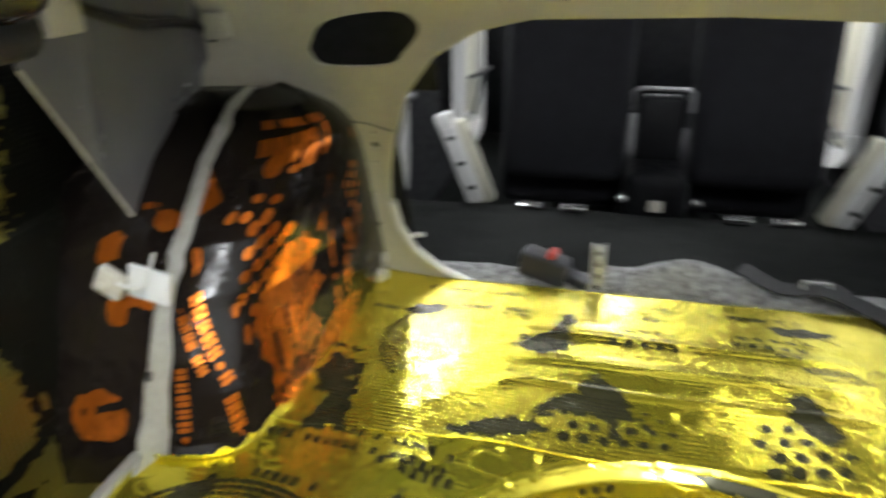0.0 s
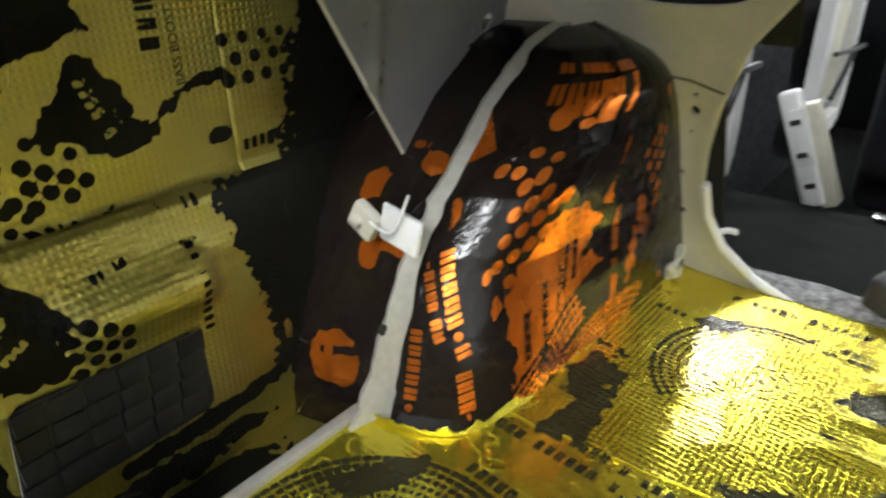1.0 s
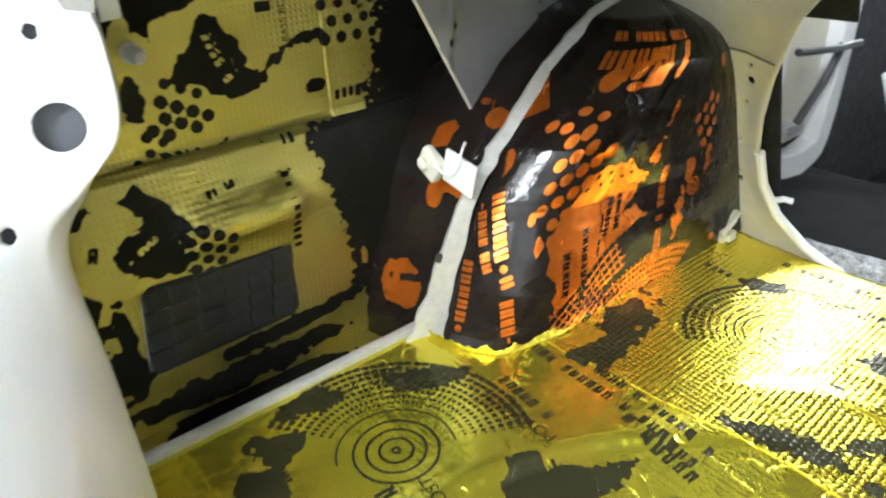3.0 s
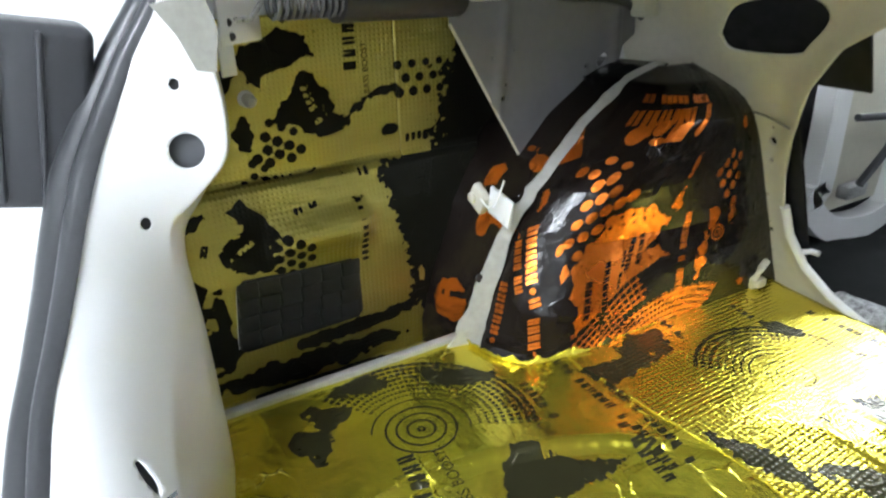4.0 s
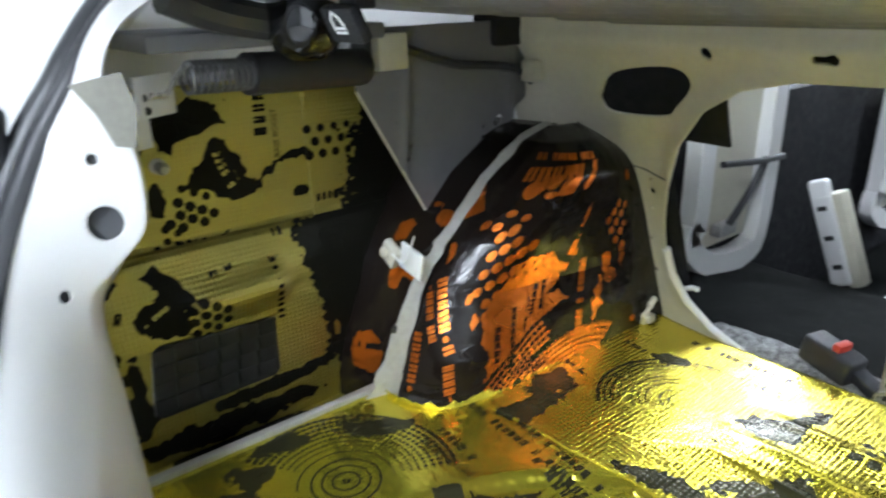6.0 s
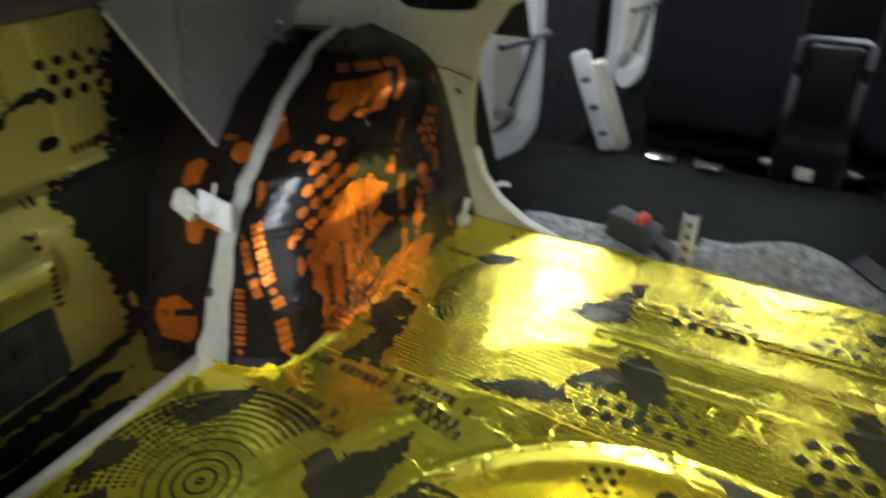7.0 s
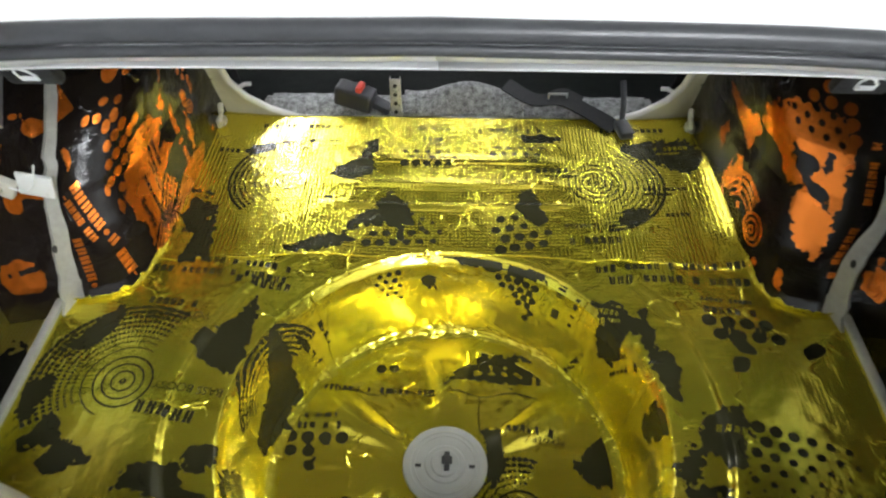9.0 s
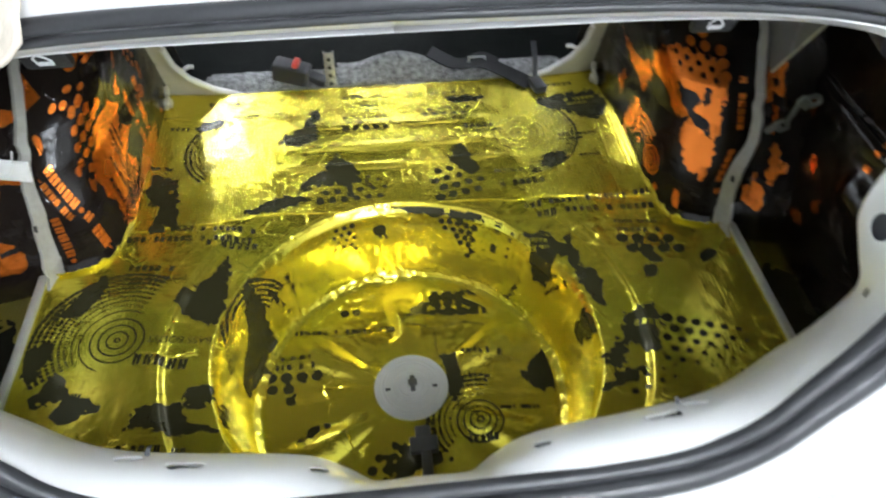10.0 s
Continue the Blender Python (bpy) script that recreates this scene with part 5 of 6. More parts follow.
for side in (-1, 1):
    q = thing("quarter_panel", "outer quarter panel lined with embossed gold foil mats" if side < 0 else "outer quarter panel lined with dark foil mats, shade put into their print",
              "quarter panel", (0, 0, 0), "quarter panels", "structure")
    bm = bmesh.new()
    box(bm, (side * 0.815, 0.55, 0.2), (0.012, 1.0, 0.75), 0.003)
    part("skin", bm, paint, q)
    pair = [gold_embossed_shaded, shaded_side_ink] if side < 0 else [dark_ink, orange]
    inks = (side_print_shade_upper, side_print_shade_lower) if side < 0 else (shade_thinned_prints, shade_thinned_prints)
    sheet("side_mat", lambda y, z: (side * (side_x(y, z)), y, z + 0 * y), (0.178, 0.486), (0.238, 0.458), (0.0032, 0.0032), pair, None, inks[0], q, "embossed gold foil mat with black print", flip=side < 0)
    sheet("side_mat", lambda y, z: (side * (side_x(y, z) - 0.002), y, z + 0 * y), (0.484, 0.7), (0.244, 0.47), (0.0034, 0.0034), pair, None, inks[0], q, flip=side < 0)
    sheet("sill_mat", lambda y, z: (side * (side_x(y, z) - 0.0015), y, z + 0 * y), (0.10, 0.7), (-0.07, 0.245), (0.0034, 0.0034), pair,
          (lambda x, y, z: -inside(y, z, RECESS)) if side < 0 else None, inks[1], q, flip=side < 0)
    if side < 0:
        recess = sheet("recess_mat", lambda y, z: (-0.7432 + 0.0008 * fbm(y * 30, z * 30, 95), y, z + 0 * y), (0.19, 0.405), (0.012, 0.125), (0.004, 0.004), [recess_ink], lambda x, y, z: inside(y, z, RECESS), None, q, "matt black mat in a square recess", thick=0.004, flip=True)
        bm = bmesh.new()
        for a, b in (((0.205, 0.112), (0.195, 0.022)), ((0.27, 0.122), (0.33, 0.1195)), ((0.28, 0.0172), (0.345, 0.019))):
            tube(bm, [(-0.7428, *a), (-0.7428, *b)], 0.0013, 6)
        part("recess_edge", bm, cover, q)
        bm = bmesh.new()
        box(bm, (0, 0, 0), (0.005, 0.0285, 0.0235), 0.002)
        pad = part("pad", bm, recess_ink, recess)
        for i in range(6):
            for j in range(4):
                c = (-0.7388 + 0.0006 * math.sin(i * 3.1 + j * 5.3), 0.2155 + 0.0302 * i - 0.003 * (1.5 - j), 0.0345 + 0.0248 * j - 0.0012 * i * (j - 1.5) / 2)
                if i + j == 0:
                    pad.location = c
                else:
                    again = new("pad", pad.data)
                    again.parent, again.location, again.rotation_euler = recess, c, (0.03 * math.sin(i + 2 * j), 0, 0.05 * math.sin(i * 2 + j))
    # pocket beside the floor; its broad dark blot stands in for shade
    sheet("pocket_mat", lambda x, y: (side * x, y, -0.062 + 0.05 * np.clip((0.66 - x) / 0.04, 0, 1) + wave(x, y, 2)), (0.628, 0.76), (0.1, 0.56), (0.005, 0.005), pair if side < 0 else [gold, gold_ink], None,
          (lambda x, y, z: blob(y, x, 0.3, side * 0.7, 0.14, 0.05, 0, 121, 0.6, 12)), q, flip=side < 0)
    bm = bmesh.new()
    box(bm, (side * 0.631, 0.305, 0.002), (0.014, 0.37, 0.012), 0.003)
    part("floor_flange", bm, flange_primer, q)
    # the arch's outer half, behind the flange
    sheet("arch_outer_mat", lambda x, z: (side * (x + flare(side, z) * (0.79 - x) / 0.18), np.interp(z, STRIP_Z, STRIP_Y) + 0.012 - 0.22 * (x - 0.61) + 0.002 * fbm(x * 30, z * 30, 131), z + 0 * x), (0.6, 0.79), (-0.07, 0.36), (0.0045, 0.0045), [dark_ink, orange], None,
          (lambda x, y, z: most(np.minimum(blob(x, z, -0.69, 0.03, 0.033, 0.032, 0, 132, 0.3, 45), -bars(x, z, -0.715, 0.035, 10, 0.012, "x xxxx")), blob(x, z, -0.678, 0.148, 0.012, 0.018, 20, 133, 0.3), blob(x, z, -0.645, 0.158, 0.03, 0.008, -10, 134, 0.7),
                                blob(x, z, -0.64, 0.236, 0.018, 0.01, 0, 135, 0.6, 60), bars(x, z, -0.7, 0.25, 0, 0.008, "xxxxxxx"), blob(x, z, -0.7, 0.215, 0.015, 0.015, 0, 136, 0.9))) if side < 0
          else (lambda x, y, z: most(blob(x, z, 0.7, 0.1, 0.012, 0.03, 0, 137, 1.0, 60), blob(x, z, 0.7, 0.24, 0.012, 0.03, 0, 138, 1.0, 60), bars(x, z, 0.67, 0.05, 90, 0.01, "xxxxx"), bars(x, z, 0.69, 0.15, 80, 0.01, "x xxxx"), blob(x, z, 0.675, 0.04, 0.022, 0.02, 0, 139, 0.9, 50), blob(x, z, 0.715, 0.1, 0.016, 0.012, 30, 140, 1.1, 70), blob(x, z, 0.68, 0.23, 0.012, 0.03, 0, 143, 1.0, 60))), q, flip=side > 0)

# small things on the left arch
clip_box = thing("vent_clip", "white plastic cable clip and tab behind the arch flange", "cable clip", (-0.63, 0.553, 0.195))
bm = bmesh.new()
box(bm, (0.012, 0, 0), (0.052, 0.006, 0.042), 0.002, pose(0, 0, 0, 0, 12, 0))
part("tab", bm, cover, clip_box)
bm = bmesh.new()
box(bm, (-0.035, -0.004, 0.0), (0.036, 0.014, 0.034), 0.004, pose(0, 0, 0, 0, 30, 0))
lathe(bm, [(0.008, -0.012), (0.008, -0.016), (0.004, -0.018)], 14, (-0.04, 0, 0.002), "y")
clip_part = part("clip", bm, cream, clip_box)
bm = bmesh.new()
tube(bm, smooth_line([(-0.02, -0.012, 0.005), (0.005, -0.014, 0.0), (0.02, -0.012, 0.015), (0.032, -0.008, 0.045)], 6), 0.0015, 6)
part("wire", bm, cover, clip_part)

filler_clip = thing("cable_clip", "pair of dull grey plastic cable clips on the filler side arch", "cable clip", (0.716, 0.572, 0.193))
for dx, dz, tilt in ((-0.026, -0.03, -35), (0.014, 0.022, 40)):
    bm = bmesh.new()
    box(bm, (dx, 0, dz), (0.03, 0.008, 0.018), 0.003, pose(0, 0, 0, 0, tilt, 0))
    tube(bm, smooth_line([(dx + 0.01, -0.004, dz - 0.006), (dx + 0.022, -0.008, dz + 0.006), (dx + 0.012, -0.008, dz + 0.02), (dx - 0.004, -0.006, dz + 0.014)], 5), 0.004, 8)
    part("clip", bm, clip_grey, filler_clip)
bm = bmesh.new()
box(bm, (0.0, 0.001, -0.008), (0.008, 0.006, 0.075), 0.002, pose(0, 0, 0, 0, 12, 0))
part("strip", bm, clip_grey, filler_clip)

stud = thing("trim_stud", "grey translucent plastic trim stud in the side mat", "trim stud", (-0.782, 0.266, 0.358))
bm = bmesh.new()
lathe(bm, [(0.011, 0.0), (0.011, 0.004), (0.007, 0.005), (0.007, 0.016), (0.0085, 0.018), (0.0085, 0.022), (0.0045, 0.03)], 16, (0, 0, 0), "x")
part("shank", bm, worn(material("grey_stud_plastic", (0.42, 0.42, 0.4), 0.35), 40, 0.1), stud)

bass = words("BASS BOOST", 0, 0, 0.0125, 0, 0, None, shaded_side_ink)
bass.matrix_world = Matrix(((0, 0, 1, -0.7805), (0, -1, 0, 0.437), (1, 0, 0, 0.378), (0, 0, 0, 1)))
bass.parent = [o for o in bpy.data.objects if o.name.startswith("quarter_panel")][0]

# ---------------------------------------------------------------- braces under the parcel shelf
BRACE = [(0.632, 0.24), (0.66, 0.258), (0.69, 0.272), (0.74, 0.294), (0.785, 0.32), (0.81, 0.345), (0.825, 0.38), (0.85, 0.395), (0.845, 0.52), (0.515, 0.52), (0.518, 0.438)]


def brace(side):
    """The upper side panel between wheel arch and shelf."""
    b = thing("shelf_brace", "grey painted sheet steel side panel under the parcel shelf", "body panel", (0, 0, 0), "side panels under the shelf", "structure")

    def surf(y, z):
        bend = 0.005 * np.exp(-((y - 0.585 - 0.11 * (z - 0.24)) / 0.008) ** 2) + 0.006 * np.exp(-((y - 0.81) / 0.01) ** 2) + 0.004 * np.exp(-((y - 0.73) / 0.03) ** 2 - ((z - 0.36) / 0.05) ** 2)
        return side * (0.687 - bend + 0.0008 * fbm(y * 12, z * 12, 181)), y, z + 0 * y

    def keep(x, y, z):
        k = inside(y, z, BRACE)
        for hy, hz, r in ((0.607, 0.347, 0.0042), (0.6, 0.329, 0.0048), (0.587, 0.387, 0.0028), (0.623, 0.395, 0.0028), (0.588, 0.461, 0.0028), (0.753, 0.357, 0.0045), (0.752, 0.341, 0.0045), (0.783, 0.361, 0.008), (0.79, 0.366, 0.007)):
            k = np.minimum(k, np.hypot(y - hy, z - hz) - r)
        return k
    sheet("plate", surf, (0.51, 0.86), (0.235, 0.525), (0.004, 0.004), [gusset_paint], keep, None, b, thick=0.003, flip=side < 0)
    bm = bmesh.new()
    tube(bm, [(side * 0.685, y, z) for y, z in ((0.632, 0.242), (0.574, 0.342), (0.519, 0.437))], 0.0022, 6)
    part("folded_edge", bm, primer, b)
    bm = bmesh.new()
    tube(bm, smooth_line([(side * 0.676, y, z) for y, z in ((0.6, 0.49), (0.64, 0.476), (0.70, 0.459), (0.77, 0.452), (0.82, 0.442), (0.855, 0.42))], 6), 0.0065, 8)
    part("cable", bm, rubber, b, "black taped wiring along the panel")
    bm = bmesh.new()
    box(bm, (side * 0.672, 0.57, 0.488), (0.022, 0.05, 0.05), 0.004)
    box(bm, (side * 0.66, 0.842, 0.44), (0.03, 0.03, 0.035), 0.004)
    part("lug", bm, primer, b)
    return b


for side in (-1, 1):
    brace(side)

# ---------------------------------------------------------------- boot opening: painted frame, seal, outer body
G = [(0, -0.03, 0.165), (0.07, -0.03, 0.165), (0.13, -0.03, 0.166), (0.2, -0.03, 0.168), (0.3, -0.028, 0.18), (0.36, -0.022, 0.2), (0.405, -0.012, 0.224), (0.445, 0.005, 0.252),
     (0.49, 0.024, 0.285), (0.53, 0.043, 0.323), (0.56, 0.064, 0.363), (0.585, 0.09, 0.403), (0.6, 0.119, 0.448), (0.603, 0.148, 0.487), (0.59, 0.172, 0.53), (0.555, 0.19, 0.563), (0.48, 0.209, 0.594), (0.3, 0.22, 0.613), (0, 0.223, 0.618)]
E_IN = [(0, 0.022, 0.077), (0.06, 0.022, 0.078), (0.10, 0.036, 0.10), (0.15, 0.047, 0.123), (0.28, 0.056, 0.138), (0.36, 0.062, 0.15), (0.43, 0.075, 0.17), (0.49, 0.095, 0.205),
        (0.53, 0.108, 0.24), (0.55, 0.118, 0.29), (0.556, 0.15, 0.315), (0.558, 0.184, 0.352), (0.562, 0.186, 0.43), (0.58, 0.172, 0.48), (0.572, 0.182, 0.525), (0.535, 0.205, 0.558), (0.46, 0.236, 0.577), (0.28, 0.272, 0.579), (0, 0.277, 0.58)]
mir = lambda line: [(-x, y, z) for x, y, z in line[:0:-1]]
LINE_G = np.array([tuple(p) for p in smooth_line(mir(G) + G, 6)])
LINE_I = np.array([tuple(p) for p in smooth_line(mir(E_IN) + E_IN, 6)])
NS = len(LINE_G) - 1


def frame_surf(s, v):
    k = np.arange(NS + 1)
    g = [np.interp(s, k, LINE_G[:, i]) for i in range(3)]
    e = [np.interp(s, k, LINE_I[:, i]) for i in range(3)]
    w = np.clip(v, 0, 1)
    # a soft fold: flat near the seal, then rolling over the inner edge and back under
    x, y, z = (g[i] + (e[i] - g[i]) * w for i in range(3))
    low = np.clip((0.4 - z) * 6, 0, 1)
    fold = np.where(w < 0.42, w / 0.42, (1 - w) / 0.58)
    fold = fold * fold * (3 - 2 * fold)
    z = z + 0.016 * np.sin(w * math.pi) * low + 0.004 * fold * (1 - low)
    y = y - 0.009 * fold * (1 - low)
    roll = np.clip(v - 1, 0, 1)
    out = np.clip((z - 0.2) * 8, 0, 1)
    sx = np.sign(x)
    x = x + sx * 0.06 * roll * out
    y = y + 0.012 * np.sin(roll * math.pi) + 0.03 * roll * (1 - out) - 0.01 * roll * out
    z = z - 0.16 * roll * (1 - out) + 0.0 * out
    return x, y, z


HOLES = tuple((sx * x, y, z, r) for sx in (-1, 1) for x, y, z, r in ((0.5585, 0.148, 0.36, 0.0168), (0.572, 0.148, 0.42, 0.0055), (0.545, 0.095, 0.302, 0.006)))


SKIN = np.stack(frame_surf(*np.meshgrid(np.linspace(0, NS, 800), np.linspace(0, 1, 80), indexing="ij")), -1).reshape(-1, 3)
HOLES = tuple((*SKIN[np.argmin(((SKIN - np.array(h[:3])) ** 2).sum(1))], h[3]) for h in HOLES)


def frame_keep(x, y, z):
    k = np.ones(np.shape(x))
    for hx, hy, hz, r in HOLES:
        k = np.minimum(k, np.sqrt((x - hx) ** 2 + (y - hy) ** 2 + (z - hz) ** 2) - r)
    for t in range(7):
        k = np.minimum(k, np.sqrt((np.abs(x) - 0.36 + 0.0033 * t) ** 2 + (y - 0.038 - 0.0014 * t) ** 2 + (z - 0.176 + 0.0022 * t) ** 2) - 0.0048 - 0.0008 * (3 - abs(t - 3)))
    for hx, hy, hz, w in SLOTS:
        if w > 0.01:
            k = np.minimum(k, np.hypot(x - hx - math.copysign(w, hx), y - hy) - 0.0075 + np.where(z > 0.25, 1, 0))
        k = np.minimum(k, np.hypot(np.maximum(np.abs(x - hx) - w, 0), y - hy) - 0.0045 + np.where(z > 0.25, 1, 0))
    return k


SLOTS = ((-0.28, 0.028, 0.15, 0.016), (-0.127, 0.016, 0.15, 0.007), (0.149, 0.017, 0.15, 0.007), (0.304, 0.03, 0.15, 0.016))
opening = thing("boot_opening", "white painted steel frame of the boot opening", "boot frame", (0, 0, 0), kind="structure")
sheet("frame_panel", frame_surf, (0, NS), (0, 2), (0.5, 0.03), [paint], frame_keep, None, opening, thick=0.0014)



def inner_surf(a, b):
    """A liner in the box section, 9 mm behind the face, dark for hole shade."""
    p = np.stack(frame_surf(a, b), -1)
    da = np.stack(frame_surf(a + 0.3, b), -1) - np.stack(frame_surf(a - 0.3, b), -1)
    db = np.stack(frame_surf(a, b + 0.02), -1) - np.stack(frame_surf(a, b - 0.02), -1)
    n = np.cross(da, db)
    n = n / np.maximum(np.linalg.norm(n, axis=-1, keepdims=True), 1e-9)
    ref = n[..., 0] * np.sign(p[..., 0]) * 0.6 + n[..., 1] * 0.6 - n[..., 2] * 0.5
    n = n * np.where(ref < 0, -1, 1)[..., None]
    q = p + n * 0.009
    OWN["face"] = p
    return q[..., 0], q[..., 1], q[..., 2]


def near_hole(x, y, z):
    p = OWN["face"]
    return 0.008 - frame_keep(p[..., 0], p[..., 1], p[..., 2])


sheet("inner_skin", inner_surf, (1, NS - 1), (0.05, 0.9), (0.25, 0.02), [cavity_shade], near_hole, None, opening, thick=0)

seal_pts = [tuple(p) for p in LINE_G[:-1]]
seal = thing("boot_seal", "black rubber seal running round the boot opening", "seal", (0, 0, 0))
bm = bmesh.new()
ctr = Vector((0, 0.1, 0.38))
nrm_open = Vector((0, -0.88, 0.48))


def ring_sweep(bm, prof, closed=True):
    """prof: (outward, along the normal) in metres."""
    rows = []
    n = len(seal_pts)
    for i, p in enumerate(seal_pts):
        t = (Vector(seal_pts[(i + 1) % n]) - Vector(seal_pts[i - 1])).normalized()
        out = t.cross(nrm_open).normalized()
        if out.dot(Vector(p) - ctr) < 0:
            out = -out
        nn = t.cross(out).normalized()
        if nn.dot(nrm_open) < 0:
            nn = -nn
        k = 1 - 0.5 * min(1, max(0, (p[2] - 0.5) / 0.08)) + 0.4 * max(0, 1 - abs(p[2] - 0.36) / 0.13)
        rows.append([bm.verts.new(Vector(p) + out * a * k + nn * b * k) for a, b in prof])
    m = len(prof)
    for i in range(n):
        a, b = rows[i], rows[(i + 1) % n]
        for k in range(m if closed else m - 1):
            bm.faces.new((a[k], a[(k + 1) % m], b[(k + 1) % m], b[k]))


ring_sweep(bm, [(0.017, -0.006), (0.017, 0.006), (0.02, 0.013), (0.027, 0.018), (0.037, 0.018), (0.046, 0.013), (0.051, 0.004), (0.051, -0.008)])
part("bulb", bm, rubber, seal, sharp=60)
bm = bmesh.new()
ring_sweep(bm, [(-0.002, -0.004), (-0.001, 0.004), (0.003, 0.0085), (0.008, 0.0095), (0.013, 0.0085), (0.0155, 0.004), (0.0155, -0.006)])
part("grip_flange", bm, rubber, seal, sharp=60)

body = thing("car_body", "glossy white car body round the boot opening", "car body", (0, 0, GROUND), kind="structure")
bm = bmesh.new()
ring_sweep(bm, [(0.046, -0.006), (0.06, -0.002), (0.085, -0.006), (0.13, -0.022), (0.2, -0.06), (0.3, -0.13)], closed=False)
bmesh.ops.translate(bm, vec=(0, 0, -GROUND), verts=bm.verts)
ob = part("outer_skin", bm, paint, body)

# folded reinforcing plates on the posts
for side in (-1, 1):
    bm = bmesh.new()
    slab(bm, [(0.138, 0.494), (0.184, 0.502), (0.193, 0.47), (0.186, 0.43), (0.168, 0.434), (0.156, 0.466)], Matrix(((0, 0, -side, side * 0.553), (1, 0, 0, 0), (0, 1, 0, 0), (0, 0, 0, 1))), 0.002)
    part("post_plate", bm, flange_primer, opening)

# tail lamps on the quarters
def tail_lamp(side):
    t = thing("tail_lamp", "dark tail lamp housing with a red lens edge", "tail lamp", (side * 0.66, 0.03, 0.4), "tail lamps")
    bm = bmesh.new()
    m = Matrix.Rotation(radians(-11), 4, "X")
    box(bm, (0, 0.0, -0.003), (0.09, 0.1, 0.175), 0.012, m, 3)
    housing = part("housing", bm, plastic, t)
    for ry in (-0.03, 0.005):
        bm = bmesh.new()
        box(bm, m @ Vector((-side * 0.045, ry, -0.003)), (0.008, 0.006, 0.16), 0.0025, m)
        part("rib", bm, plastic, housing)
    bm = bmesh.new()
    box(bm, m @ Vector((side * 0.004, -0.047, 0.03)), (0.084, 0.012, 0.1), 0.004, m, 3)
    part("lens", bm, red_lens, t, "red plastic lens")


tail_lamp(-1)
tail_lamp(1)

# ---------------------------------------------------------------- parcel shelf, hinges, release tags
shelf = thing("parcel_shelf", "dark ribbed underside of the steel parcel shelf", "parcel shelf", (0, 0, 0), kind="structure")
def shelf_surf(x, y):
    z = np.interp(y, [0.28, 0.34, 0.84], [0.582, 0.565, 0.522])
    return x, y, z + 0.008 * np.sin(y * 60) * (np.abs(x) < 0.5) * (y > 0.36)
sheet("panel", shelf_surf, (-0.76, 0.76), (0.285, 0.86), (0.02, 0.01), [shelf_paint], None, None, shelf, thick=0.004, flip=True)
for side in (-1, 1):
    bm = bmesh.new()
    box(bm, (side * 0.7, 0.38, 0.52), (0.16, 0.3, 0.02), 0.004)
    part("end_plate", bm, shelf_paint, shelf)


def hinge(side):
    """A boot hinge at the shelf's end: bracket, coil, sleeve and the arm's glossy cap."""
    P = lambda x, y, z: Vector((side * x, y, z))
    a, b = P(0.62, 0.262, 0.484), P(0.685, 0.53, 0.47)
    way = (b - a).normalized()
    bm = bmesh.new()
    tube(bm, [a + way * 0.085, a + way * 0.09, b - way * 0.01, b], 0.025, 14)
    h = part("spring_sleeve", bm, plastic, shelf, "black spring sleeve of the boot hinge")
    e1 = way.orthogonal().normalized()
    e2 = way.cross(e1)
    bm = bmesh.new()
    tube(bm, [a + way * (0.004 + k * 0.00088) + (e1 * math.cos(k * 0.628) + e2 * math.sin(k * 0.628)) * 0.017 for k in range(110)], 0.0025, 6, up=way)
    part("coil", bm, spring, h, "grey coil spring")
    bm = bmesh.new()
    tube(bm, [a + way * 0.012 + P(0, 0, 0.016), a - way * 0.004 + P(0, 0, 0.004), P(0.61, 0.24, 0.47), P(0.605, 0.222, 0.471)], 0.0032, 8)
    part("rod", bm, steel, h)
    bm = bmesh.new()
    turn = Matrix.Rotation(radians(side * 62), 4, "Z")
    box(bm, P(0.625, 0.232, 0.468), (0.055, 0.003, 0.044), 0.001, turn)
    box(bm, P(0.617, 0.212, 0.44), (0.02, 0.003, 0.05), 0.001, turn)
    part("bracket", bm, paint, h, "white painted hinge bracket")
    for dy, dz in ((-0.014, 0.0), (-0.012, -0.014)):
        bm = bmesh.new()
        lathe(bm, [(0.0045, 0.0), (0.0045, 0.003), (0.002, 0.0035)], 12, (0, 0, 0), "x")
        bmesh.ops.scale(bm, vec=(-side, 1, 1), verts=bm.verts)
        bmesh.ops.translate(bm, vec=P(0.619, 0.232 + dy, 0.468 + dz), verts=bm.verts)
        part("bolt_hole", bm, shadow_hole, h)
    bm = bmesh.new()
    lathe(bm, [(0.004, -0.026), (0.022, -0.024), (0.036, -0.014), (0.042, 0.0), (0.044, 0.02), (0.04, 0.045)], 24)
    bmesh.ops.scale(bm, vec=(1.15, 0.9, 1), verts=bm.verts)
    bmesh.ops.translate(bm, vec=P(0.565, 0.385, 0.522), verts=bm.verts)
    part("cap", bm, gloss_black, h, "glossy black hinge cap")
    bm = bmesh.new()
    tube(bm, smooth_line([P(0.6, 0.4, 0.53), P(0.58, 0.3, 0.548), P(0.57, 0.24, 0.57)], 5), 0.02, 10)
    part("arm", bm, plastic, h)


hinge(-1)
hinge(1)

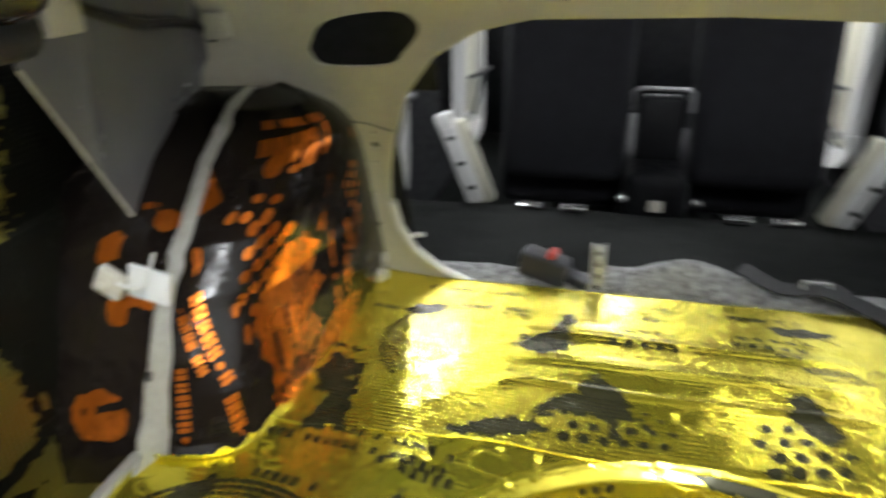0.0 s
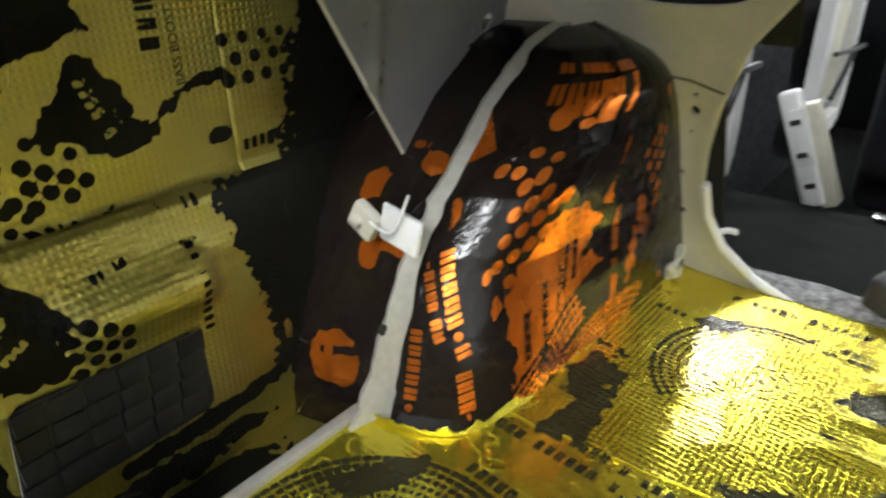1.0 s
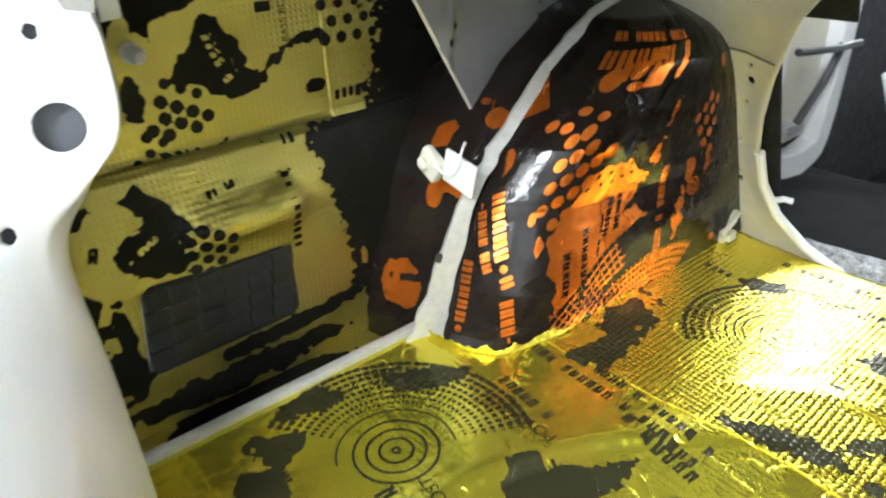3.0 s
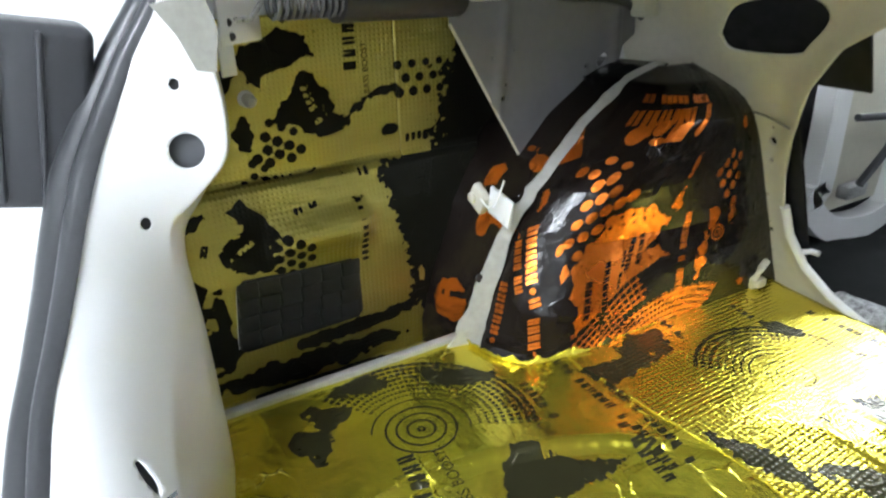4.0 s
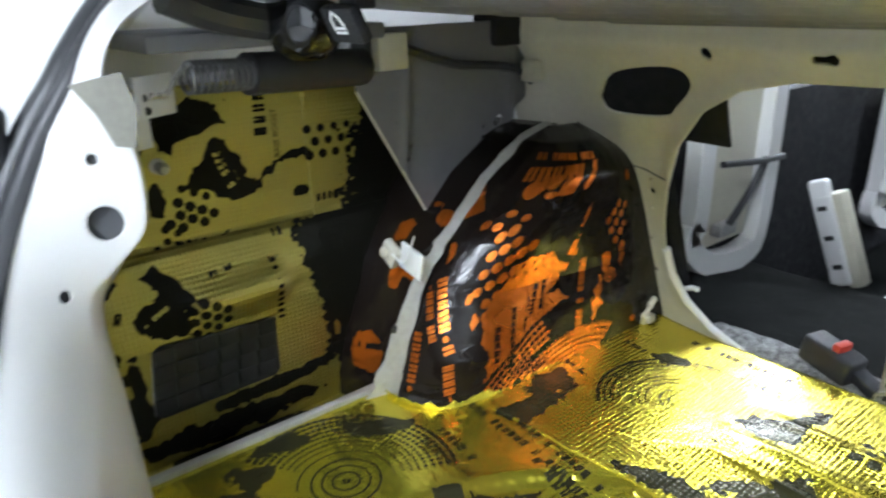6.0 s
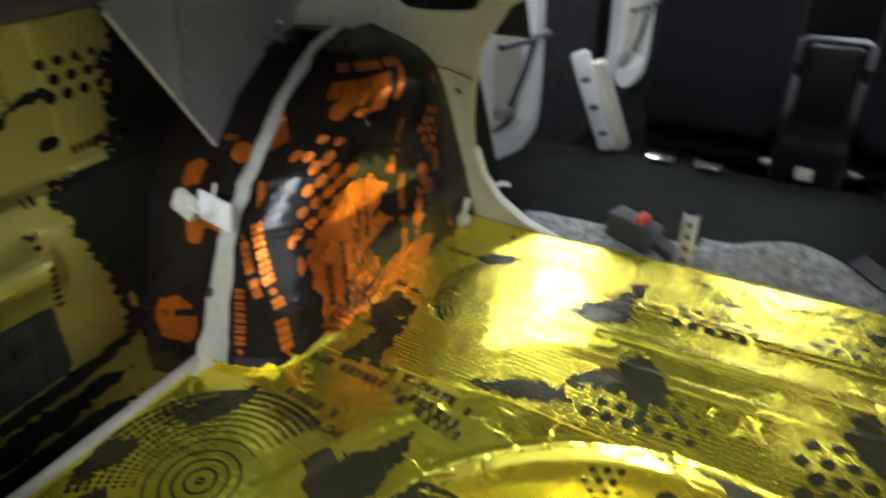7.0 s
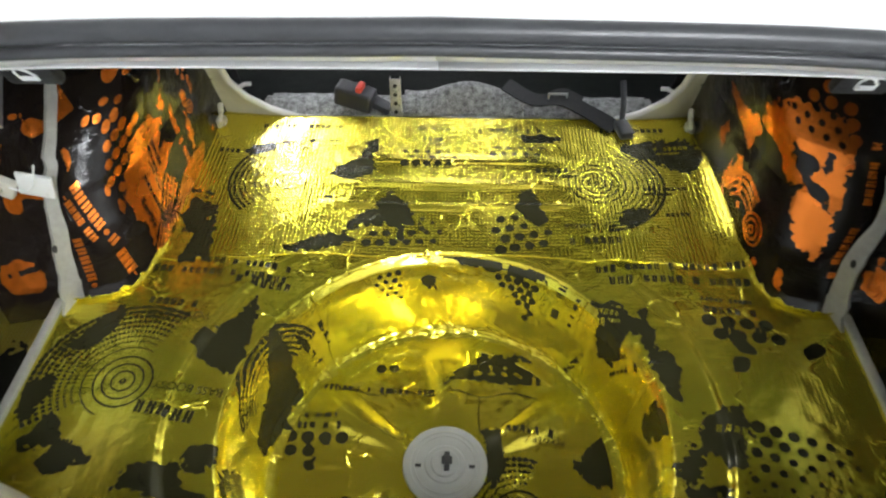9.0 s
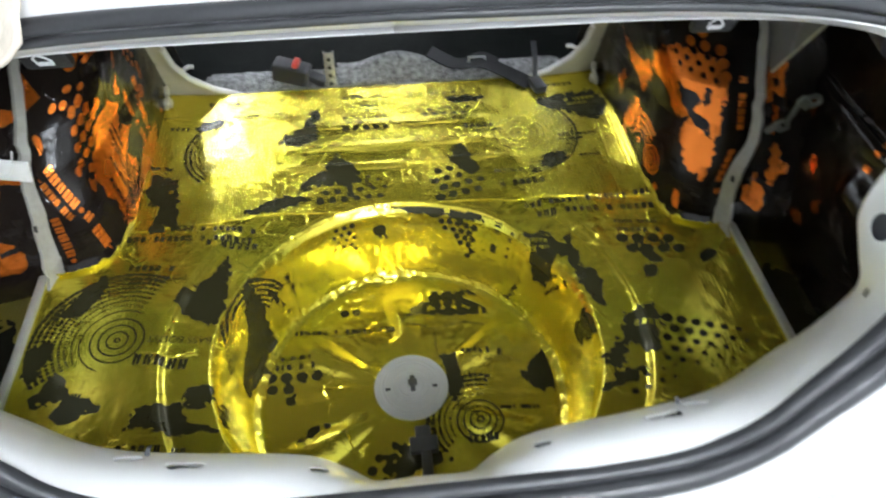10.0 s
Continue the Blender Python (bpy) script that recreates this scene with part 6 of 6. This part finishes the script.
for side in (-1, 1):
    tag = thing("seat_release", "black seat release tag with a white folding seat symbol", "release tag", (side * 0.365, 0.318, 0.542), "seat release tags")
    bm = bmesh.new()
    box(bm, (0, 0, 0), (0.05, 0.012, 0.032), 0.004, pose(0, 0, 0, 25, 0, 0))
    box(bm, (0, 0.012, 0.018), (0.03, 0.02, 0.014), 0.003)
    plate = part("tag", bm, webbing, tag)
    bm = bmesh.new()
    m = pose(0, -0.007, 0, 25, 0, 0)
    tube(bm, [m @ Vector(p) for p in ((-0.008, 0, -0.006), (-0.009, 0, 0.004), (-0.004, 0, 0.010), (0.003, 0, 0.006), (0.008, 0, -0.002))], 0.0012, 6)
    tube(bm, [m @ Vector(p) for p in ((-0.008, 0, -0.008), (0.008, 0, -0.008), (0.008, 0, -0.004), (-0.006, 0, -0.004))], 0.0012, 6)
    part("symbol", bm, cover, plate, "white symbol")

# ---------------------------------------------------------------- seat fixings at the bulkhead's foot
post = thing("seat_striker", "perforated zinc steel striker post standing by the floor edge", "striker", (-0.125, 1.03, -0.02))
bm = bmesh.new()
box(bm, (0, 0, 0.045), (0.022, 0.003, 0.1), 0.001, pose(0, 0, 0, -8, 0, 0))
for sx in (-1, 1):
    box(bm, (sx * 0.0105, 0.005, 0.045), (0.002, 0.012, 0.1), 0.0006, pose(0, 0, 0, -8, 0, 0))
box(bm, (0, -0.004, -0.006), (0.03, 0.02, 0.006), 0.002)
part("bracket", bm, steel, post)
for k in range(4):
    bm = bmesh.new()
    lathe(bm, [(0.0045, -0.0024), (0.0045, -0.0036), (0.001, -0.0037)], 12, (0, 0, 0.02 + 0.02 * k), "y")
    bmesh.ops.transform(bm, matrix=Matrix.Translation((0, 0, 0.045)) @ pose(0, 0, 0, -8, 0, 0) @ Matrix.Translation((0, 0, -0.045)), verts=bm.verts)
    part("hole", bm, shadow_hole, post)
bm = bmesh.new()
tube(bm, [(0.013 * math.cos(a / 8 * math.pi), -0.008, 0.018 + 0.013 * math.sin(a / 8 * math.pi)) for a in range(16)], 0.0018, 6, closed=True, up=(0, 1, 0))
part("ring", bm, steel, post)

buckle = thing("belt_buckle", "black seat belt buckle with a red release button", "belt buckle", (-0.215, 1.055, 0.0))
bm = bmesh.new()
box(bm, (0, 0, 0.018), (0.085, 0.045, 0.046), 0.008, pose(0, 0, 0, 0, 10, -14), 3)
box(bm, (0.055, -0.008, 0.002), (0.05, 0.03, 0.018), 0.005, pose(0, 0, 0, 0, 20, -18))
housing = part("housing", bm, plastic, buckle)
bm = bmesh.new()
box(bm, (0.012, -0.004, 0.036), (0.014, 0.03, 0.03), 0.004, pose(0, 0, 0, 0, 10, -14))
part("button", bm, red, housing, "red button")
bm = bmesh.new()
tube(bm, [(0.07, -0.01, -0.004), (0.095, -0.012, -0.012), (0.1, -0.01, -0.035)], 0.01, 8, profile=[(-0.014, -0.002), (0.014, -0.002), (0.014, 0.002), (-0.014, 0.002)])
part("stalk", bm, webbing, buckle)

belt = thing("seat_belt", "loose black seat belt with a wire bracket on the floor edge", "seat belt", (0.25, 1.03, 0.0))
bm = bmesh.new()
prof = [(-0.022, -0.0015), (0.022, -0.0015), (0.022, 0.0015), (-0.022, 0.0015)]
tube(bm, smooth_line([(-0.14, 0.06, 0.03), (-0.08, 0.03, 0.012), (-0.02, 0.015, 0.022), (0.04, -0.02, 0.012), (0.085, -0.06, 0.006)], 6), 0.02, profile=prof)
part("webbing", bm, webbing, belt)
bm = bmesh.new()
tube(bm, smooth_line([(-0.05, 0.05, 0.0), (-0.02, 0.04, 0.02), (0.02, 0.02, 0.012)], 6), 0.02, profile=prof)
part("webbing", bm, webbing, belt)
bm = bmesh.new()
box(bm, (0.1, -0.07, 0.01), (0.03, 0.05, 0.018), 0.005, pose(0, 0, 0, 0, 0, 12))
part("buckle", bm, plastic, belt)
bm = bmesh.new()
tube(bm, smooth_line([(0.1, -0.04, 0.01), (0.105, -0.01, 0.03), (0.105, 0.03, 0.06)], 6), 0.006, 8)
part("stalk", bm, plastic, belt)
bm = bmesh.new()
tube(bm, [(-0.05, 0.02, 0.0), (-0.048, 0.025, 0.03), (-0.01, 0.025, 0.03), (-0.008, 0.02, 0.0)], 0.003, 8)
part("wire_bracket", bm, steel, belt)

felt_thing = thing("felt_underlay", "grey flecked felt underlay along the seat edge", "felt underlay", (0, 0, 0))
sheet("strip", lambda x, y: (x, y, -0.034 + 0.03 * np.clip(np.sin((y - 1.02) / 0.11 * math.pi), 0, 1) + 0.005 * fbm(x * 12, y * 20, 141)),
      (-0.42, 0.43), (1.022, 1.14), (0.006, 0.006), [felt], None, None, felt_thing, thick=0.008)
sheet("fold", lambda x, y: (x, y + 0.006 * np.sin(x * 30), -0.012 + 0.052 * np.clip(np.sin((y - 1.035) / 0.085 * math.pi), 0, 1) * (0.45 + 0.55 * np.exp(-((x - 0.02) / 0.075) ** 2)) + 0.005 * fbm(x * 16, y * 22, 142)),
      (-0.11, 0.15), (1.035, 1.12), (0.005, 0.005), [felt], None, None, felt_thing, "felt edge humped up in a fold", thick=0.007)
bm = bmesh.new()
box(bm, (0, 1.03, -0.035), (0.86, 0.03, 0.03), 0.006)
tagged(part("seat_rail", bm, paint), "white painted rail under the felt edge", "rail", kind="structure")

# ---------------------------------------------------------------- cabin beyond the bulkhead
cabin_floor = sheet("cabin_floor", lambda x, y: (x, y, np.interp(y, [1.0, 1.1, 1.68, 1.7, 1.78, 3.3], [-0.035, -0.035, -0.12, -0.16, -0.34, -0.36]) + 0.006 * fbm(x * 6, y * 6, 151)),
                    (-0.72, 0.72), (1.0, 3.3), (0.02, 0.02), [carpet], None, None, None, thick=0.01)
tagged(cabin_floor, "dark grey-green carpet over the cabin floor", "carpet", kind="structure")


def front_seat(cx):
    s = thing("front_seat", "black cloth front seat seen from behind", "seat", (cx, 1.95, -0.35), "front seats")
    bm = bmesh.new()
    box(bm, (0, 0, 0.58), (0.35, 0.12, 0.68), 0.05, pose(0, 0, 0, -10, 0, 0), 4)
    part("backrest", bm, seat_cloth, s)
    bm = bmesh.new()
    box(bm, (0, 0.26, 0.2), (0.38, 0.5, 0.14), 0.04, None, 4)
    part("cushion", bm, seat_cloth, s)
    bm = bmesh.new()
    box(bm, (0, -0.055, 0.45), (0.28, 0.01, 0.36), 0.004, pose(0, 0, 0, -10, 0, 0), 3)
    part("map_pocket", bm, trim, s)
    for rx in (-0.06, 0.05):
        bm = bmesh.new()
        box(bm, (rx, -0.02, 0.06), (0.035, 0.62, 0.04), 0.004)
        rail = part("rail", bm, plastic, s)
        bm = bmesh.new()
        box(bm, (rx, -0.3, 0.25), (0.062, 0.03, 0.006), 0.002)
        part("rail_end", bm, bright, rail, "bright metal rail end")
        bm = bmesh.new()
        box(bm, (rx, -0.292, 0.15), (0.05, 0.012, 0.19), 0.004)
        part("foot", bm, plastic, rail)
    return s


seat = front_seat(-0.245)
copy_thing(seat, pose(0.265, 1.95, -0.35))

console = thing("centre_console", "black plastic centre console with a cream tab", "console", (0.01, 1.75, -0.34))
bm = bmesh.new()
box(bm, (0, 0.3, 0.16), (0.16, 0.7, 0.32), 0.03, None, 3)
part("body", bm, console_black, console)
bm = bmesh.new()
box(bm, (0, 0.12, 0.37), (0.125, 0.05, 0.24), 0.015, None, 3)
part("armrest", bm, console_black, console)
bm = bmesh.new()
box(bm, (0, -0.055, 0.24), (0.035, 0.012, 0.03), 0.004)
part("tab", bm, cream, console, "cream plastic tab")
for sx in (-0.085, 0.1):
    bm = bmesh.new()
    box(bm, (sx, -0.05, 0.255), (0.024, 0.02, 0.014), 0.003)
    part("bracket", bm, bright, console, "bright metal bracket")
bm = bmesh.new()
tube(bm, [(-0.075, 0.1, 0.45), (-0.075, 0.1, 0.5), (-0.06, 0.1, 0.51), (0.06, 0.1, 0.51), (0.075, 0.1, 0.5), (0.075, 0.1, 0.45)], 0.006, 8)
part("hoop", bm, spring, console, "grey metal hoop")

shell = thing("cabin_shell", "dark lined car cabin with open window apertures", "car cabin", (0, 0, 0), kind="structure")
for side in (-1, 1):
    for name, c, size in (("door_trim", (0.745, 2.2, -0.04), (0.05, 2.4, 0.68)), ("middle_pillar", (0.72, 1.78, 0.72), (0.06, 0.09, 0.64)), ("rear_pillar", (0.70, 0.95, 0.7), (0.06, 0.36, 0.44))):
        bm = bmesh.new()
        box(bm, (side * c[0], c[1], c[2]), size, 0.01)
        part(name, bm, trim, shell)
bm = bmesh.new()
box(bm, (0, 1.95, 1.05), (1.4, 1.6, 0.05), 0.02)
part("roof", bm, trim, shell)
bm = bmesh.new()
box(bm, (0, 3.2, 0.05), (1.5, 0.3, 0.75), 0.06, None, 3)
part("dashboard", bm, trim, shell)
for side in (-1, 1):
    bm = bmesh.new()
    box(bm, (side * 0.715, 1.06, 0.1), (0.012, 0.18, 0.8), 0.004)
    part("trim_panel", bm, trim, shell)


def door_shell(side, y0, y1, z0):
    d = thing("door_frame", "white painted door shell edge with a black check strap", "door frame", (side * 0.66, (y0 + y1) / 2, z0), "door frames")
    w = (y1 - y0) / 2
    ring = [(-w, 0.6), (-w, 0.14), (-w - 0.02, 0.1), (-w - 0.02, 0.06), (-w * 0.5, 0.0), (w * 0.6, -0.01), (w, 0.08), (w, 0.6)]
    path = smooth_line([(0, a, b) for a, b in ring], 4)
    bm = bmesh.new()
    tube(bm, path, 0.03, profile=[(-0.028, -0.02), (0.028, -0.02), (0.028, 0.02), (-0.028, 0.02)], up=(1, 0, 0))
    part("edge", bm, paint, d)
    bm = bmesh.new()
    box(bm, (side * 0.02, 0, 0.32), (0.012, 2 * w - 0.02, 0.58), 0.003)
    part("inner_panel", bm, primer, d)
    bm = bmesh.new()
    tube(bm, [(-side * 0.03, -w * 0.7, 0.25), (-side * 0.05, w * 0.2, 0.24), (-side * 0.05, w * 0.9, 0.235)], 0.008, 8)
    tube(bm, smooth_line([(-side * 0.04, w * 0.5, 0.24), (-side * 0.035, w * 0.2, 0.17), (-side * 0.03, -w * 0.3, 0.1)], 5), 0.009, 8)
    part("check_strap", bm, rubber, d, "black check strap")
    bm = bmesh.new()
    box(bm, (-side * 0.01, -w * 0.2, 0.08), (0.03, 0.07, 0.03), 0.006)
    part("latch", bm, steel, d)
    return d


for side in (-1, 1):
    door_shell(side, 1.37, 1.66, -0.06)
    door_shell(side, 2.42, 2.8, -0.19)
    p = thing("pillar_foot", "white painted pillar foot with bolt holes", "pillar", (side * 0.468, 1.75, -0.135), "pillar feet", "structure")
    rot = pose(0, 0, 0, 0, side * 22, 0)
    lean = rot.to_3x3() @ Vector((0, 0, 0.125))
    bm = bmesh.new()
    box(bm, lean, (0.05, 0.03, 0.27), 0.01, rot, 3)
    box(bm, lean + Vector((0, -0.014, 0.03)), (0.034, 0.012, 0.13), 0.004, rot, 2)
    part("upright", bm, paint, p)
    bm = bmesh.new()
    box(bm, lean + Vector((-side * 0.038, 0.02, -0.01)), (0.034, 0.05, 0.24), 0.006, rot, 2)
    part("cover_plate", bm, primer, p, "grey inner plate")
    for k in range(3):
        bm = bmesh.new()
        box(bm, rot.to_3x3() @ Vector((0.004, -0.0235 if k else -0.016, 0.04 + 0.075 * k)), (0.022, 0.004, 0.012), 0.001, rot)
        part("bolt_hole", bm, shadow_hole, p)

# cover cloth bunched by the left hinge outside the seal
cloth_thing = sheet("cover_cloth", lambda x, y: (x, y, 0.645 + 0.03 * fbm(x * 18, y * 18, 161) + 0.02 * np.sin(x * 60)), (-0.52, -0.31), (0.18, 0.34), (0.008, 0.008), [cloth], None, None, None, thick=0.004)
tagged(cloth_thing, "beige patterned protective cloth bunched on the body edge", "cloth")
